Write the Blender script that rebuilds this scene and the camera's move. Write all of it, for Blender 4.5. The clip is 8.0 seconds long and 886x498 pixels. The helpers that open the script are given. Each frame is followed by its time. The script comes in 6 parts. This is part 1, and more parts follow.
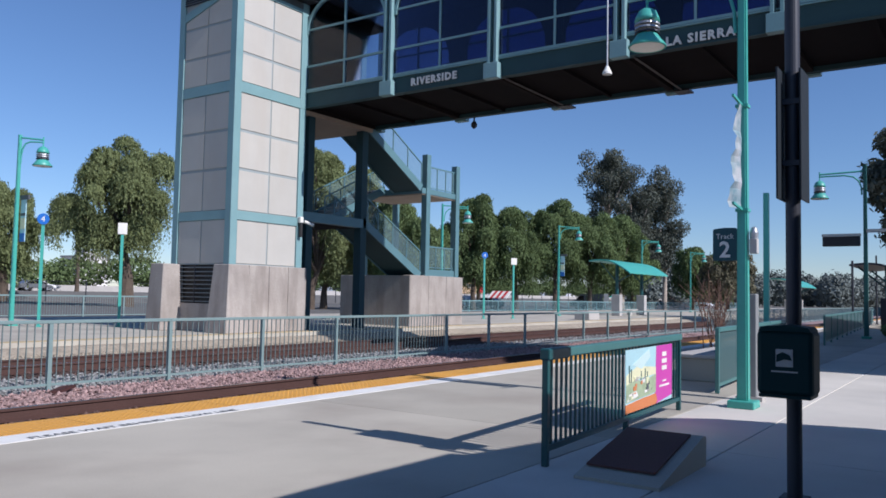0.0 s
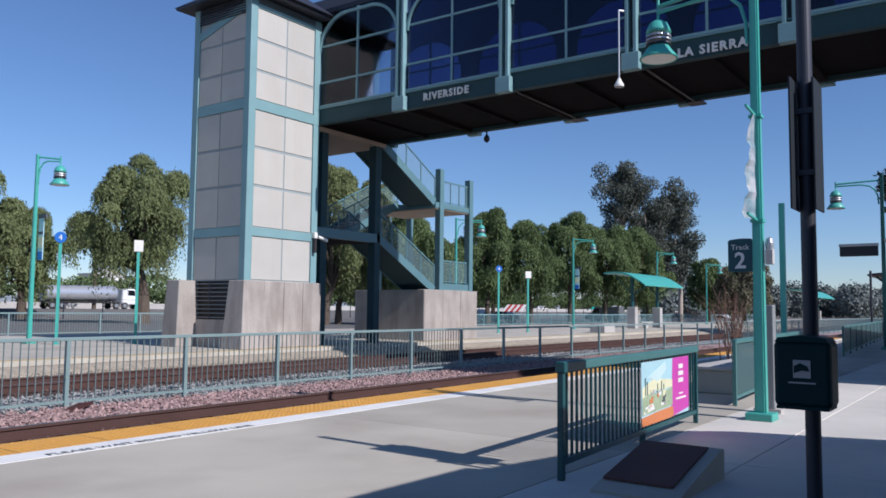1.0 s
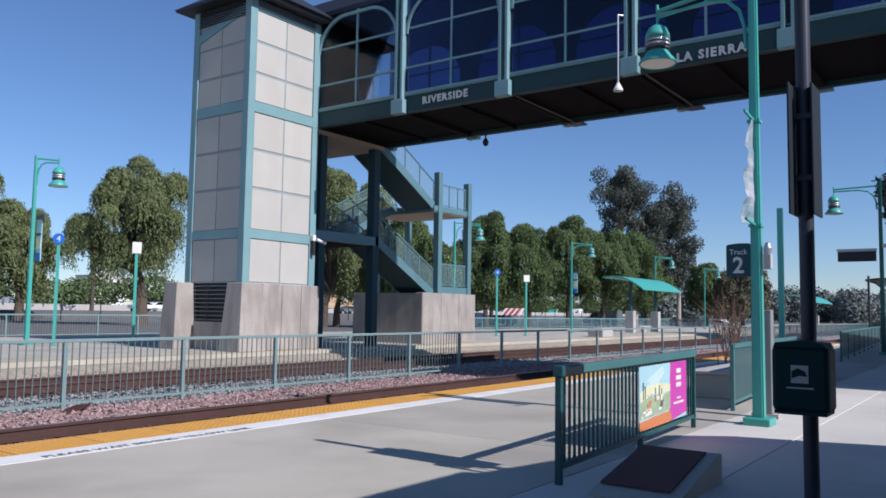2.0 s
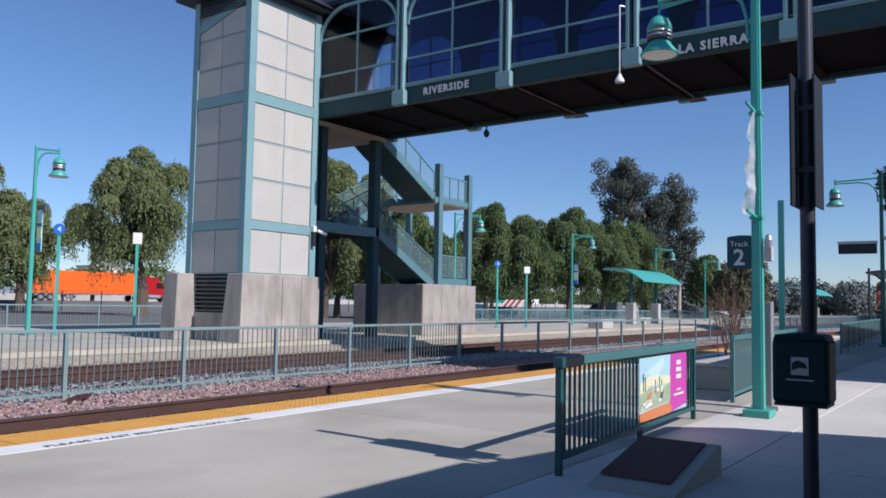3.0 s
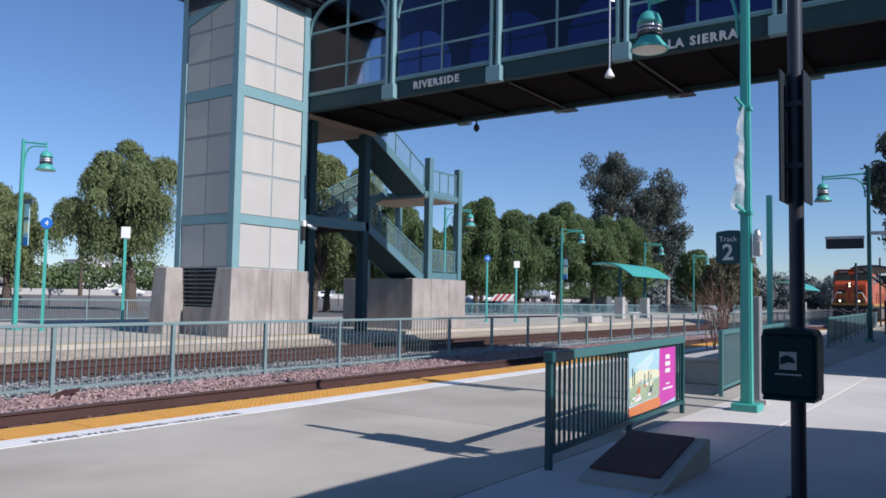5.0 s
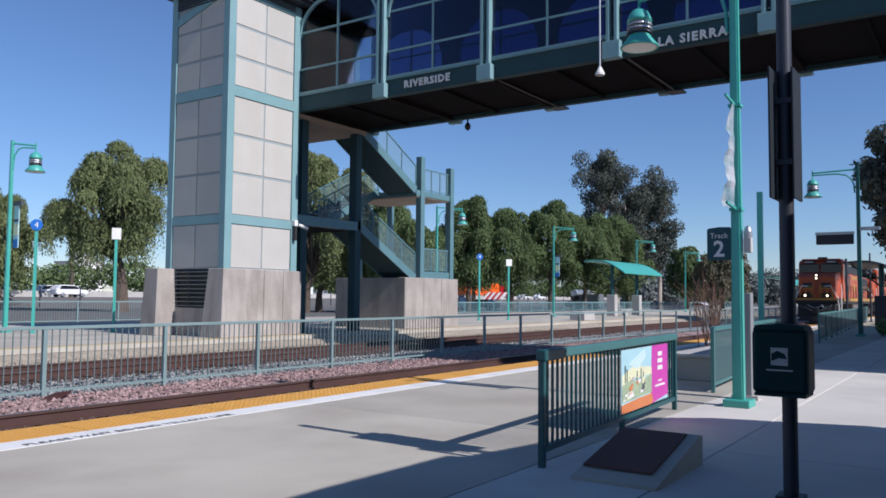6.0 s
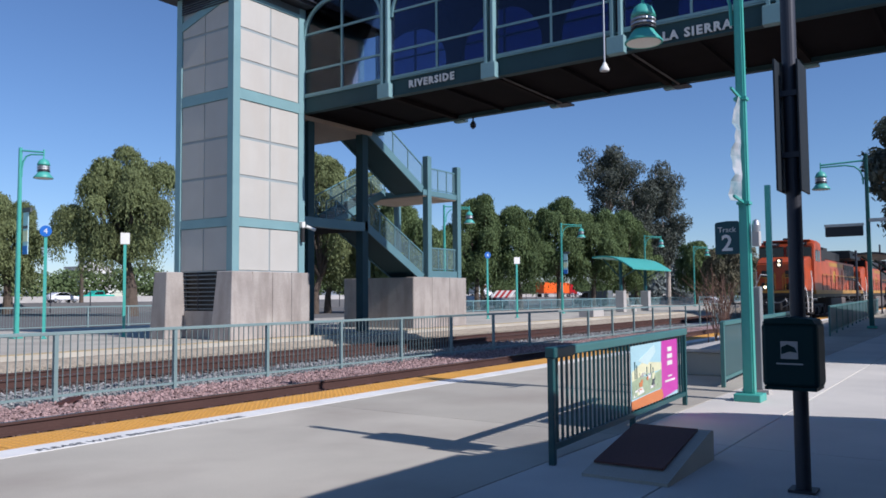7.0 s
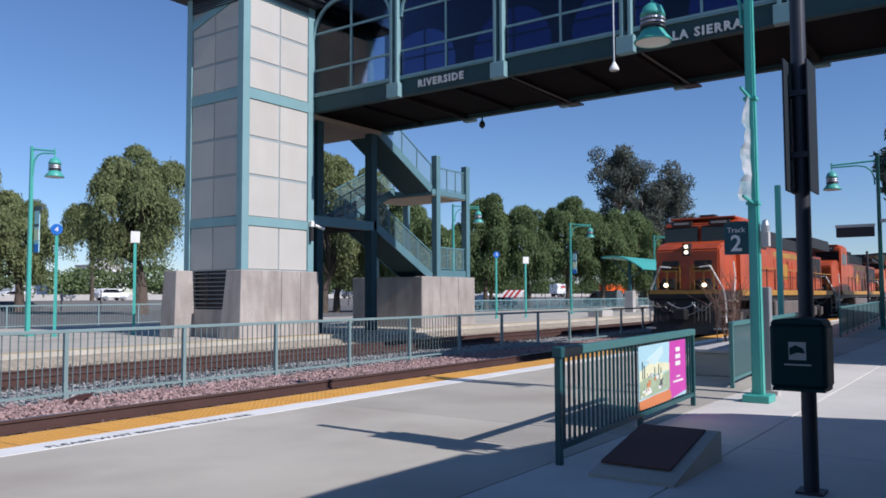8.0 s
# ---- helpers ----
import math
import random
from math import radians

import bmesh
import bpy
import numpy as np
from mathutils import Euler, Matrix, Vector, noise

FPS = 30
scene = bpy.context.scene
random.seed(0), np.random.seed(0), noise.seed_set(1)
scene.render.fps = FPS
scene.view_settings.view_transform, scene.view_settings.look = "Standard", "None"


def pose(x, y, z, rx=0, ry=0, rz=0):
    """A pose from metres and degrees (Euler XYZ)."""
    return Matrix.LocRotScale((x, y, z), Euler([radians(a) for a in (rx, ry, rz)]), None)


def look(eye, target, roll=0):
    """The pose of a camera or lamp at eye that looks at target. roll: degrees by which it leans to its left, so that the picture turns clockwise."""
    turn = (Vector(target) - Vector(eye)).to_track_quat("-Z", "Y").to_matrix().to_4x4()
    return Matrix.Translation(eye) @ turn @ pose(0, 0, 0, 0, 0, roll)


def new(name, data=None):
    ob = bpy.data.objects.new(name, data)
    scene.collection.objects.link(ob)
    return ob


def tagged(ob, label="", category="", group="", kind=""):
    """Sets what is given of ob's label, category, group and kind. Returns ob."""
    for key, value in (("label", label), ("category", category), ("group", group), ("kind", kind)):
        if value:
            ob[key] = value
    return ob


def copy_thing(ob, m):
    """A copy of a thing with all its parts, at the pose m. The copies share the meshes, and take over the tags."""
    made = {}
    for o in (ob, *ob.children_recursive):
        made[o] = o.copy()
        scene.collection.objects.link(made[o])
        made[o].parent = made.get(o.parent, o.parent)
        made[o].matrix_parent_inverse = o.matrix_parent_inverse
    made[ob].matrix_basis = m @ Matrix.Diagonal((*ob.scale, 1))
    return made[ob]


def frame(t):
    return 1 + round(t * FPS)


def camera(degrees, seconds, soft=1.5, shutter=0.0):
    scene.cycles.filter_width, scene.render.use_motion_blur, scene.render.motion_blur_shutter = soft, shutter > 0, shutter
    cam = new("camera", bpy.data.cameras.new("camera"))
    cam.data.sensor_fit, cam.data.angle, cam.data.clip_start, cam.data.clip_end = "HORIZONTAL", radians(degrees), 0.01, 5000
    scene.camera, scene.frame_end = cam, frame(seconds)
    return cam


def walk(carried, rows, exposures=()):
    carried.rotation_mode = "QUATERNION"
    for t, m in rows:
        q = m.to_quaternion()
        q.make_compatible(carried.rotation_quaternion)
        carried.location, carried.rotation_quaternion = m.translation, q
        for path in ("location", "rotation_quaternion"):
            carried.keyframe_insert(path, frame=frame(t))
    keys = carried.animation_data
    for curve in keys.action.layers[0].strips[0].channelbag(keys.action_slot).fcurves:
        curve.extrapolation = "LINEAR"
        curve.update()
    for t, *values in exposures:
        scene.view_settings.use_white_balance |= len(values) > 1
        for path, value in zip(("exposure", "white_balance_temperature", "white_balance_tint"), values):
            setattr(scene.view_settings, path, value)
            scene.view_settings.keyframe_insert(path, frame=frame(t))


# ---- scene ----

# X runs along the tracks, Y across them, z = 0 is the platform.
cam = camera(58.5, 8.0, soft=1.65, shutter=0.3)
# seconds, heading from +X, pitch, lean to the right, sway in metres
SWAY = [
    (0.0, 34.652, 3.320, -1.124, -0.000, -0.000, -0.000),
    (0.5, 35.215, 3.383, -0.881, 0.001, -0.002, -0.001),
    (1.0, 35.687, 4.328, -0.604, -0.002, -0.009, -0.004),
    (1.5, 35.572, 4.704, -0.800, -0.000, -0.009, -0.002),
    (3.0, 35.602, 3.938, -1.005, -0.002, -0.006, -0.003),
    (3.5, 35.485, 3.430, -0.367, -0.001, -0.003, -0.002),
    (4.0, 35.283, 3.393, -0.679, -0.001, -0.001, -0.002),
    (4.5, 35.082, 3.518, -1.067, -0.000, 0.001, -0.001),
    (6.0, 34.283, 3.463, -0.537, 0.000, -0.001, 0.002),
    (6.5, 34.564, 3.312, -0.013, 0.001, -0.004, 0.002),
    (7.0, 34.844, 3.390, 0.444, 0.003, -0.007, 0.003),
    (7.5, 34.698, 3.445, 0.595, 0.005, -0.013, 0.004),
    (8.0, 35.502, 3.354, 0.230, 0.008, -0.021, 0.002)]


def aim(yaw, pitch, lean, dx, dy, dz):
    eye = Vector((dx, dy, 1.40 + dz))
    a, b = radians(yaw), radians(pitch)
    way = Vector((math.cos(a) * math.cos(b), math.sin(a) * math.cos(b), math.sin(b)))
    return look(eye, eye + way, -lean)


walk(cam, [(r[0], aim(*r[1:])) for r in SWAY], exposures=[(0.0, 0.20, 5800, 17), (8.0, 0.20, 5800, 17)])

# ---- light ----
SUN_EL = 37.5
world = bpy.data.worlds.new("sky")
scene.world = world
world.use_nodes = True
sky = world.node_tree.nodes.new("ShaderNodeTexSky")
sky.sky_type = 'NISHITA'
sky.sun_disc = False
sky.sun_elevation = radians(SUN_EL)
sky.sun_rotation = radians(180)
sky.air_density, sky.dust_density, sky.ozone_density = 1.0, 0.0, 6.0
bg = world.node_tree.nodes["Background"]
bg.inputs["Strength"].default_value = 0.088
world.node_tree.links.new(sky.outputs[0], bg.inputs[0])
sun = new("sun", bpy.data.lights.new("sun", 'SUN'))
sun.data.energy = 4.5
sun.data.angle = radians(0.53)
sun.data.color = (1.0, 0.94, 0.85)
sun.matrix_world = look((0, 0, 0), (0.028, math.cos(radians(SUN_EL)), -math.sin(radians(SUN_EL))))


# ---- materials ----
def mat(name, col, rough=0.6, metal=0.0, var=0.12, scale=6.0, fine=60.0, bump=0.15, dirt=None, dirt_amt=0.0, dirt_scale=0.6,
        island=0.0, spec=0.5, rnd=0.0, dist=0.01, world=False, streak=0.0):
    """Painted or mineral surface: two scales of noise on the colour, bump, optional stains."""
    m = bpy.data.materials.new(name)
    m.use_nodes = True
    n, l = m.node_tree.nodes, m.node_tree.links
    b = n["Principled BSDF"]
    b.inputs["Roughness"].default_value = rough
    b.inputs["Metallic"].default_value = metal
    b.inputs["Specular IOR Level"].default_value = spec
    co = n.new("ShaderNodeTexCoord")
    n1, n2 = n.new("ShaderNodeTexNoise"), n.new("ShaderNodeTexNoise")
    n1.inputs["Scale"].default_value, n2.inputs["Scale"].default_value = scale * 0.2, fine
    n1.inputs["Detail"].default_value, n2.inputs["Detail"].default_value = 6, 3
    place = n.new("ShaderNodeNewGeometry").outputs["Position"] if world else co.outputs["Object"]
    for q in (n1, n2):
        l.new(place, q.inputs["Vector"])
    add = n.new("ShaderNodeMath")
    add.operation = 'ADD'
    l.new(n1.outputs["Fac"], add.inputs[0])
    l.new(n2.outputs["Fac"], add.inputs[1])
    mr = n.new("ShaderNodeMapRange")
    mr.inputs["From Min"].default_value, mr.inputs["From Max"].default_value = 0.6, 1.4
    mr.inputs["To Min"].default_value, mr.inputs["To Max"].default_value = 1 - var, 1 + var
    l.new(add.outputs[0], mr.inputs["Value"])
    fac = mr.outputs[0]
    if island or rnd:
        src = n.new("ShaderNodeNewGeometry").outputs["Random Per Island"] if island else n.new("ShaderNodeObjectInfo").outputs["Random"]
        k = island or rnd
        r = n.new("ShaderNodeMapRange")
        r.inputs["To Min"].default_value, r.inputs["To Max"].default_value = 1 - k, 1 + k
        l.new(src, r.inputs["Value"])
        mu = n.new("ShaderNodeMath")
        mu.operation = 'MULTIPLY'
        l.new(fac, mu.inputs[0])
        l.new(r.outputs[0], mu.inputs[1])
        fac = mu.outputs[0]
    mul = n.new("ShaderNodeVectorMath")
    mul.operation = 'SCALE'
    mul.inputs[0].default_value = col
    l.new(fac, mul.inputs["Scale"])
    out = mul.outputs[0]
    if dirt:
        n3 = n.new("ShaderNodeTexNoise")
        n3.inputs["Scale"].default_value, n3.inputs["Detail"].default_value = dirt_scale, 8
        if streak:
            mp = n.new("ShaderNodeMapping")
            mp.inputs["Scale"].default_value = (streak, streak, 0.35)
            l.new(place, mp.inputs["Vector"])
            l.new(mp.outputs[0], n3.inputs["Vector"])
        else:
            l.new(place, n3.inputs["Vector"])
        r3 = n.new("ShaderNodeMapRange")
        r3.inputs["From Min"].default_value, r3.inputs["From Max"].default_value = 0.45, 0.7
        r3.inputs["To Max"].default_value = dirt_amt
        l.new(n3.outputs["Fac"], r3.inputs["Value"])
        mx = n.new("ShaderNodeMix")
        mx.data_type = 'RGBA'
        l.new(r3.outputs[0], mx.inputs["Factor"])
        l.new(out, mx.inputs["A"])
        mx.inputs["B"].default_value = (*dirt, 1)
        out = mx.outputs["Result"]
    l.new(out, b.inputs["Base Color"])
    if bump:
        bp = n.new("ShaderNodeBump")
        bp.inputs["Strength"].default_value, bp.inputs["Distance"].default_value = bump, dist
        l.new(n2.outputs["Fac"], bp.inputs["Height"])
        l.new(bp.outputs[0], b.inputs["Normal"])
    return m


def glass(name, tint, gloss=0.08):
    m = bpy.data.materials.new(name)
    m.use_nodes = True
    n, l = m.node_tree.nodes, m.node_tree.links
    n.remove(n["Principled BSDF"])
    t, g, mx, fr = (n.new("ShaderNode" + k) for k in ("BsdfTransparent", "BsdfGlossy", "MixShader", "Fresnel"))
    t.inputs[0].default_value = (*tint, 1)
    g.inputs["Roughness"].default_value = 0.02
    g.inputs["Color"].default_value = (0.9, 0.92, 1, 1)
    fr.inputs[0].default_value = 1.45
    l.new(fr.outputs[0], mx.inputs[0])
    l.new(t.outputs[0], mx.inputs[1])
    l.new(g.outputs[0], mx.inputs[2])
    l.new(mx.outputs[0], n["Material Output"].inputs[0])
    return m


def veil(name, col, clear):
    """Fine metal mesh that lets most of the view through."""
    m = bpy.data.materials.new(name)
    m.use_nodes = True
    n, l = m.node_tree.nodes, m.node_tree.links
    t, mx = n.new("ShaderNodeBsdfTransparent"), n.new("ShaderNodeMixShader")
    b = n["Principled BSDF"]
    b.inputs["Base Color"].default_value = (*col, 1)
    b.inputs["Roughness"].default_value = 0.6
    mx.inputs[0].default_value = clear
    l.new(b.outputs[0], mx.inputs[1])
    l.new(t.outputs[0], mx.inputs[2])
    l.new(mx.outputs[0], n["Material Output"].inputs[0])
    return m


def lit(name, col, power):
    m = bpy.data.materials.new(name)
    m.use_nodes = True
    b = m.node_tree.nodes["Principled BSDF"]
    b.inputs["Emission Color"].default_value = (*col, 1)
    b.inputs["Emission Strength"].default_value = power
    return m


SLAT = mat("grey_louvre_paint", (0.17, 0.20, 0.21), 0.5, var=0.1)
JOINT = mat("grey_panel_joint", (0.29, 0.33, 0.33), 0.7, var=0.08)
# darker copy of the teal, with the stair's shade in the colour
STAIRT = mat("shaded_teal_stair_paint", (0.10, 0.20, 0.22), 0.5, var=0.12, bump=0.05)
CONCRETE = mat("platform_concrete", (0.435, 0.40, 0.325), 0.85, var=0.16, world=True, scale=4, fine=90, bump=0.1, dirt=(0.30, 0.26, 0.21), dirt_amt=0.7, dirt_scale=0.5, rnd=0.07)
WALK = mat("pale_walkway_concrete", (0.58, 0.545, 0.48), 0.85, var=0.16, world=True, scale=4, fine=90, bump=0.1, dirt=(0.42, 0.40, 0.36), dirt_amt=0.5, dirt_scale=0.5, rnd=0.06)
BASE = mat("board_marked_concrete", (0.37, 0.33, 0.29), 0.9, var=0.22, streak=1.5, world=True, scale=6, fine=30, bump=0.3, dirt=(0.21, 0.175, 0.15), dirt_amt=0.6, dirt_scale=1.6, rnd=0.06)
WALLC = mat("pale_concrete", (0.45, 0.43, 0.40), 0.9, var=0.12, dirt=(0.28, 0.26, 0.24), dirt_amt=0.5)
OLDYEL = mat("faded_yellow_strip", (0.46, 0.36, 0.20), 0.8, var=0.2)
YELLOW = mat("yellow_tactile", (0.62, 0.31, 0.05), 0.7, var=0.15, fine=40, bump=0.2, dirt=(0.42, 0.24, 0.08), dirt_amt=0.6, dirt_scale=1.2, rnd=0.05)
WHITE = mat("white_paint", (0.76, 0.745, 0.69), 0.7, var=0.07, dirt=(0.55, 0.53, 0.5), dirt_amt=0.5, dirt_scale=2)
TEAL = mat("sage_teal_paint", (0.195, 0.335, 0.345), 0.45, var=0.10, fine=30, bump=0.04, dirt=(0.22, 0.34, 0.34), dirt_amt=0.4)
AQUA = mat("turquoise_paint", (0.065, 0.365, 0.30), 0.4, var=0.08, fine=30, bump=0.03, dirt=(0.10, 0.36, 0.32), dirt_amt=0.4)
FENCE = mat("grey_teal_fence_paint", (0.21, 0.29, 0.28), 0.45, metal=0.1, var=0.12, bump=0.05)
PICKET = mat("dull_picket_paint", (0.13, 0.175, 0.17), 0.5, var=0.12, bump=0.05)
GREEN = mat("dark_green_paint", (0.012, 0.075, 0.08), 0.4, var=0.10, bump=0.04)
BOXG = mat("dark_green_plastic", (0.002, 0.026, 0.028), 0.6, var=0.1, bump=0.03, spec=0.2)
PANEL = mat("off_white_panel", (0.475, 0.455, 0.405), 0.6, var=0.07, bump=0.05, streak=2.5, world=True, dirt=(0.46, 0.42, 0.36), dirt_amt=0.5, dirt_scale=0.8, rnd=0.04)
DARKM = mat("dark_bronze_metal", (0.030, 0.032, 0.042), 0.5, metal=0.2, var=0.15, bump=0.05)
LID = mat("rusty_steel_plate", (0.12, 0.052, 0.045), 0.7, metal=0.2, var=0.25, bump=0.2)
# near-black colour carries the shade under the bridge and landing
SOFFIT = mat("shade_darkened_soffit", (0.016, 0.013, 0.014), 0.85, spec=0.05, var=0.2, bump=0.1)
RUST = mat("rusty_rail", (0.085, 0.043, 0.034), 0.7, metal=0.3, var=0.25, bump=0.2)
RAILTOP = mat("polished_rail_head", (0.35, 0.33, 0.32), 0.25, metal=0.9, var=0.1, bump=0.05)
TIE = mat("creosoted_tie", (0.07, 0.045, 0.035), 0.9, var=0.3, bump=0.4, rnd=0.2)
PINK = mat("pink_ballast", (0.29, 0.195, 0.18), 0.9, var=0.15, fine=40, bump=0.4, island=0.45)
GREY = mat("grey_ballast", (0.25, 0.25, 0.24), 0.9, var=0.15, fine=40, bump=0.4, island=0.35)
OILY = mat("brown_ballast", (0.09, 0.055, 0.045), 0.9, var=0.2, fine=40, bump=0.4, island=0.4)
GRAVEL = mat("beige_gravel_bank", (0.33, 0.28, 0.21), 0.95, var=0.35, scale=20, fine=14, bump=0.9, dist=0.05)
DIRT = mat("dry_earth", (0.30, 0.26, 0.21), 0.95, var=0.3, scale=2, fine=8, bump=0.5, dirt=(0.16, 0.15, 0.10), dirt_amt=0.7, dirt_scale=0.08)
ASPHALT = mat("worn_asphalt", (0.15, 0.145, 0.135), 0.95, spec=0.1, var=0.15, scale=2, fine=50, bump=0.2, dirt=(0.10, 0.10, 0.10), dirt_amt=0.5, dirt_scale=0.2)
BARRIER = mat("freeway_barrier_concrete", (0.38, 0.36, 0.33), 0.9, var=0.15)
BARK = mat("grey_brown_bark", (0.10, 0.075, 0.055), 0.95, var=0.35, scale=12, fine=20, bump=0.9, dist=0.04)
LEAF = mat("pepper_tree_leaves", (0.175, 0.205, 0.09), 0.75, spec=0.15, var=0.35, scale=2.2, fine=1.2, bump=0, island=0.28)
LEAF2 = mat("eucalyptus_leaves", (0.100, 0.112, 0.092), 0.8, spec=0.12, var=0.35, scale=2, fine=1.2, bump=0, island=0.3)
LEAF3 = mat("far_grove_leaves", (0.125, 0.172, 0.072), 0.8, spec=0.15, var=0.45, scale=2.0, fine=1.1, bump=0, island=0.28)
LEAF4 = mat("dry_shrub_leaves", (0.15, 0.12, 0.075), 0.8, var=0.2, bump=0, island=0.5)


LEAF5 = mat("brown_green_leaves", (0.115, 0.105, 0.06), 0.8, var=0.4, scale=2, fine=1.2, bump=0, island=0.4)


def backlit(m, col, k=0.3):
    """Lets some of the light through the leaves."""
    n, l = m.node_tree.nodes, m.node_tree.links
    t, mx = n.new("ShaderNodeBsdfTranslucent"), n.new("ShaderNodeMixShader")
    t.inputs[0].default_value = (*col, 1)
    mx.inputs[0].default_value = k
    l.new(n["Principled BSDF"].outputs[0], mx.inputs[1])
    l.new(t.outputs[0], mx.inputs[2])
    l.new(mx.outputs[0], n["Material Output"].inputs[0])


backlit(LEAF, (0.26, 0.29, 0.10), 0.22)
backlit(LEAF2, (0.09, 0.11, 0.07), 0.2)
backlit(LEAF3, (0.17, 0.22, 0.07), 0.22)
BLUEGLASS = glass("blue_tinted_glass", (0.35, 0.37, 0.55))
PALEGLASS = glass("pale_clear_glass", (0.72, 0.76, 0.80))
RAILT = mat("dark_teal_rail_paint", (0.055, 0.16, 0.155), 0.45, var=0.12, bump=0.04)
CLEAR = veil("fine_mesh_screen", (0.17, 0.27, 0.28), 0.80)
STEEL = mat("galvanised_steel", (0.45, 0.46, 0.47), 0.4, metal=0.7, var=0.1)
ORANGE = mat("loco_orange", (0.44, 0.066, 0.013), 0.4, var=0.2, bump=0.04, dirt=(0.20, 0.04, 0.015), dirt_amt=0.75, dirt_scale=0.9)
ORANGE2 = mat("loco_faded_orange", (0.55, 0.14, 0.06), 0.5, var=0.12, dirt=(0.4, 0.12, 0.06), dirt_amt=0.5)
YSTRIPE = mat("loco_yellow", (0.42, 0.21, 0.025), 0.5, var=0.25, dirt=(0.15, 0.08, 0.03), dirt_amt=0.6)
BLACK = mat("black_grimy_metal", (0.014, 0.013, 0.013), 0.55, var=0.3, bump=0.1)
TANKG = mat("grimy_grey_tank", (0.13, 0.11, 0.10), 0.7, var=0.25)
DGLASS = mat("dark_window", (0.01, 0.012, 0.015), 0.08, var=0.02, bump=0)
CARW = mat("white_car_paint", (0.80, 0.80, 0.80), 0.2, var=0.03, bump=0)
CARG = mat("grey_car_paint", (0.20, 0.21, 0.22), 0.25, metal=0.4, var=0.05, bump=0)
CART = mat("turquoise_car_paint", (0.03, 0.50, 0.38), 0.25, var=0.05, bump=0)
TRUCKO = mat("orange_trailer_paint", (0.90, 0.13, 0.008), 0.4, var=0.05, bump=0.02)
TRUCKR = mat("red_cab_paint", (0.40, 0.012, 0.015), 0.25, var=0.05, bump=0)
TRUCKT = mat("tan_trailer_paint", (0.55, 0.38, 0.22), 0.5, var=0.15, bump=0.02)
REDP = mat("red_print", (0.50, 0.04, 0.04), 0.5, var=0.05, bump=0)
TYRE = mat("tyre_rubber", (0.02, 0.02, 0.02), 0.85, var=0.2)
SIGNB = mat("blue_sign", (0.02, 0.14, 0.50), 0.4, var=0.05, bump=0)
SIGNG = mat("teal_sign", (0.003, 0.06, 0.075), 0.5, var=0.06, bump=0)
INK = mat("dark_ink", (0.08, 0.09, 0.10), 0.6, var=0.05, bump=0)
LENS = lit("headlamp_lens", (1.0, 0.82, 0.50), 2.6)
MAGENTA = mat("magenta_print", (0.55, 0.05, 0.36), 0.4, var=0.05, bump=0)
SKYP = mat("pale_blue_print", (0.40, 0.62, 0.66), 0.4, var=0.12, scale=8, bump=0)
ORP = mat("orange_print", (0.62, 0.20, 0.06), 0.4, var=0.1, bump=0)
GRP = mat("green_print", (0.34, 0.42, 0.26), 0.4, var=0.3, scale=30, bump=0)
YEP = mat("yellow_print", (0.72, 0.70, 0.45), 0.4, var=0.15, scale=30, bump=0)
WARM = mat("warm_beige_soffit", (0.42, 0.33, 0.25), 0.8, var=0.15)
# bluish grey: the haze is mixed into the hill colour
FARH = mat("haze_tinted_far_hills", (0.22, 0.25, 0.28), 0.95, var=0.2, scale=0.05, fine=0.4, bump=0)


# ---- shaping helpers ----
def box(bm, x0, x1, y0, y1, z0, z1, bevel=0.0):
    r = bmesh.ops.create_cube(bm, size=1)
    vs = r["verts"]
    bmesh.ops.scale(bm, vec=(abs(x1 - x0), abs(y1 - y0), abs(z1 - z0)), verts=vs)
    bmesh.ops.translate(bm, vec=((x0 + x1) / 2, (y0 + y1) / 2, (z0 + z1) / 2), verts=vs)
    if bevel:
        es = list({e for v in vs for e in v.link_edges})
        bmesh.ops.bevel(bm, geom=es, offset=bevel, segments=2, affect='EDGES', profile=0.5)
    return bm


def B(x0, x1, y0, y1, z0, z1, bevel=0.0):
    return box(bmesh.new(), x0, x1, y0, y1, z0, z1, bevel)


def rod(bm, a, b, r0, r1=None, n=12):
    """A round bar from a to b."""
    a, b = Vector(a), Vector(b)
    r1 = r0 if r1 is None else r1
    d = b - a
    m = Matrix.Translation((a + b) / 2) @ d.to_track_quat('Z', 'Y').to_matrix().to_4x4()
    bmesh.ops.create_cone(bm, cap_ends=True, segments=n, radius1=r0, radius2=r1, depth=d.length, matrix=m)
    return bm


def bar(bm, a, b, w, h):
    """A square bar from a to b, w wide, h high."""
    a, b = Vector(a), Vector(b)
    d = b - a
    q = d.to_track_quat('X', 'Z').to_matrix().to_4x4()
    r = bmesh.ops.create_cube(bm, size=1)
    bmesh.ops.transform(bm, matrix=Matrix.Translation((a + b) / 2) @ q @ Matrix.Diagonal((d.length, w, h, 1)), verts=r["verts"])
    return bm


def prism(bm, pts, axis, a, b):
    """A flat outline pts (in the two other axes, in order) pushed from a to b along axis."""
    def at(p, v):
        return {"x": (v, p[0], p[1]), "y": (p[0], v, p[1]), "z": (p[0], p[1], v)}[axis]
    lo = [bm.verts.new(at(p, a)) for p in pts]
    hi = [bm.verts.new(at(p, b)) for p in pts]
    k = len(pts)
    bm.faces.new(lo[::-1])
    bm.faces.new(hi)
    for i in range(k):
        bm.faces.new((lo[i], lo[(i + 1) % k], hi[(i + 1) % k], hi[i]))
    bmesh.ops.recalc_face_normals(bm, faces=bm.faces)
    return bm


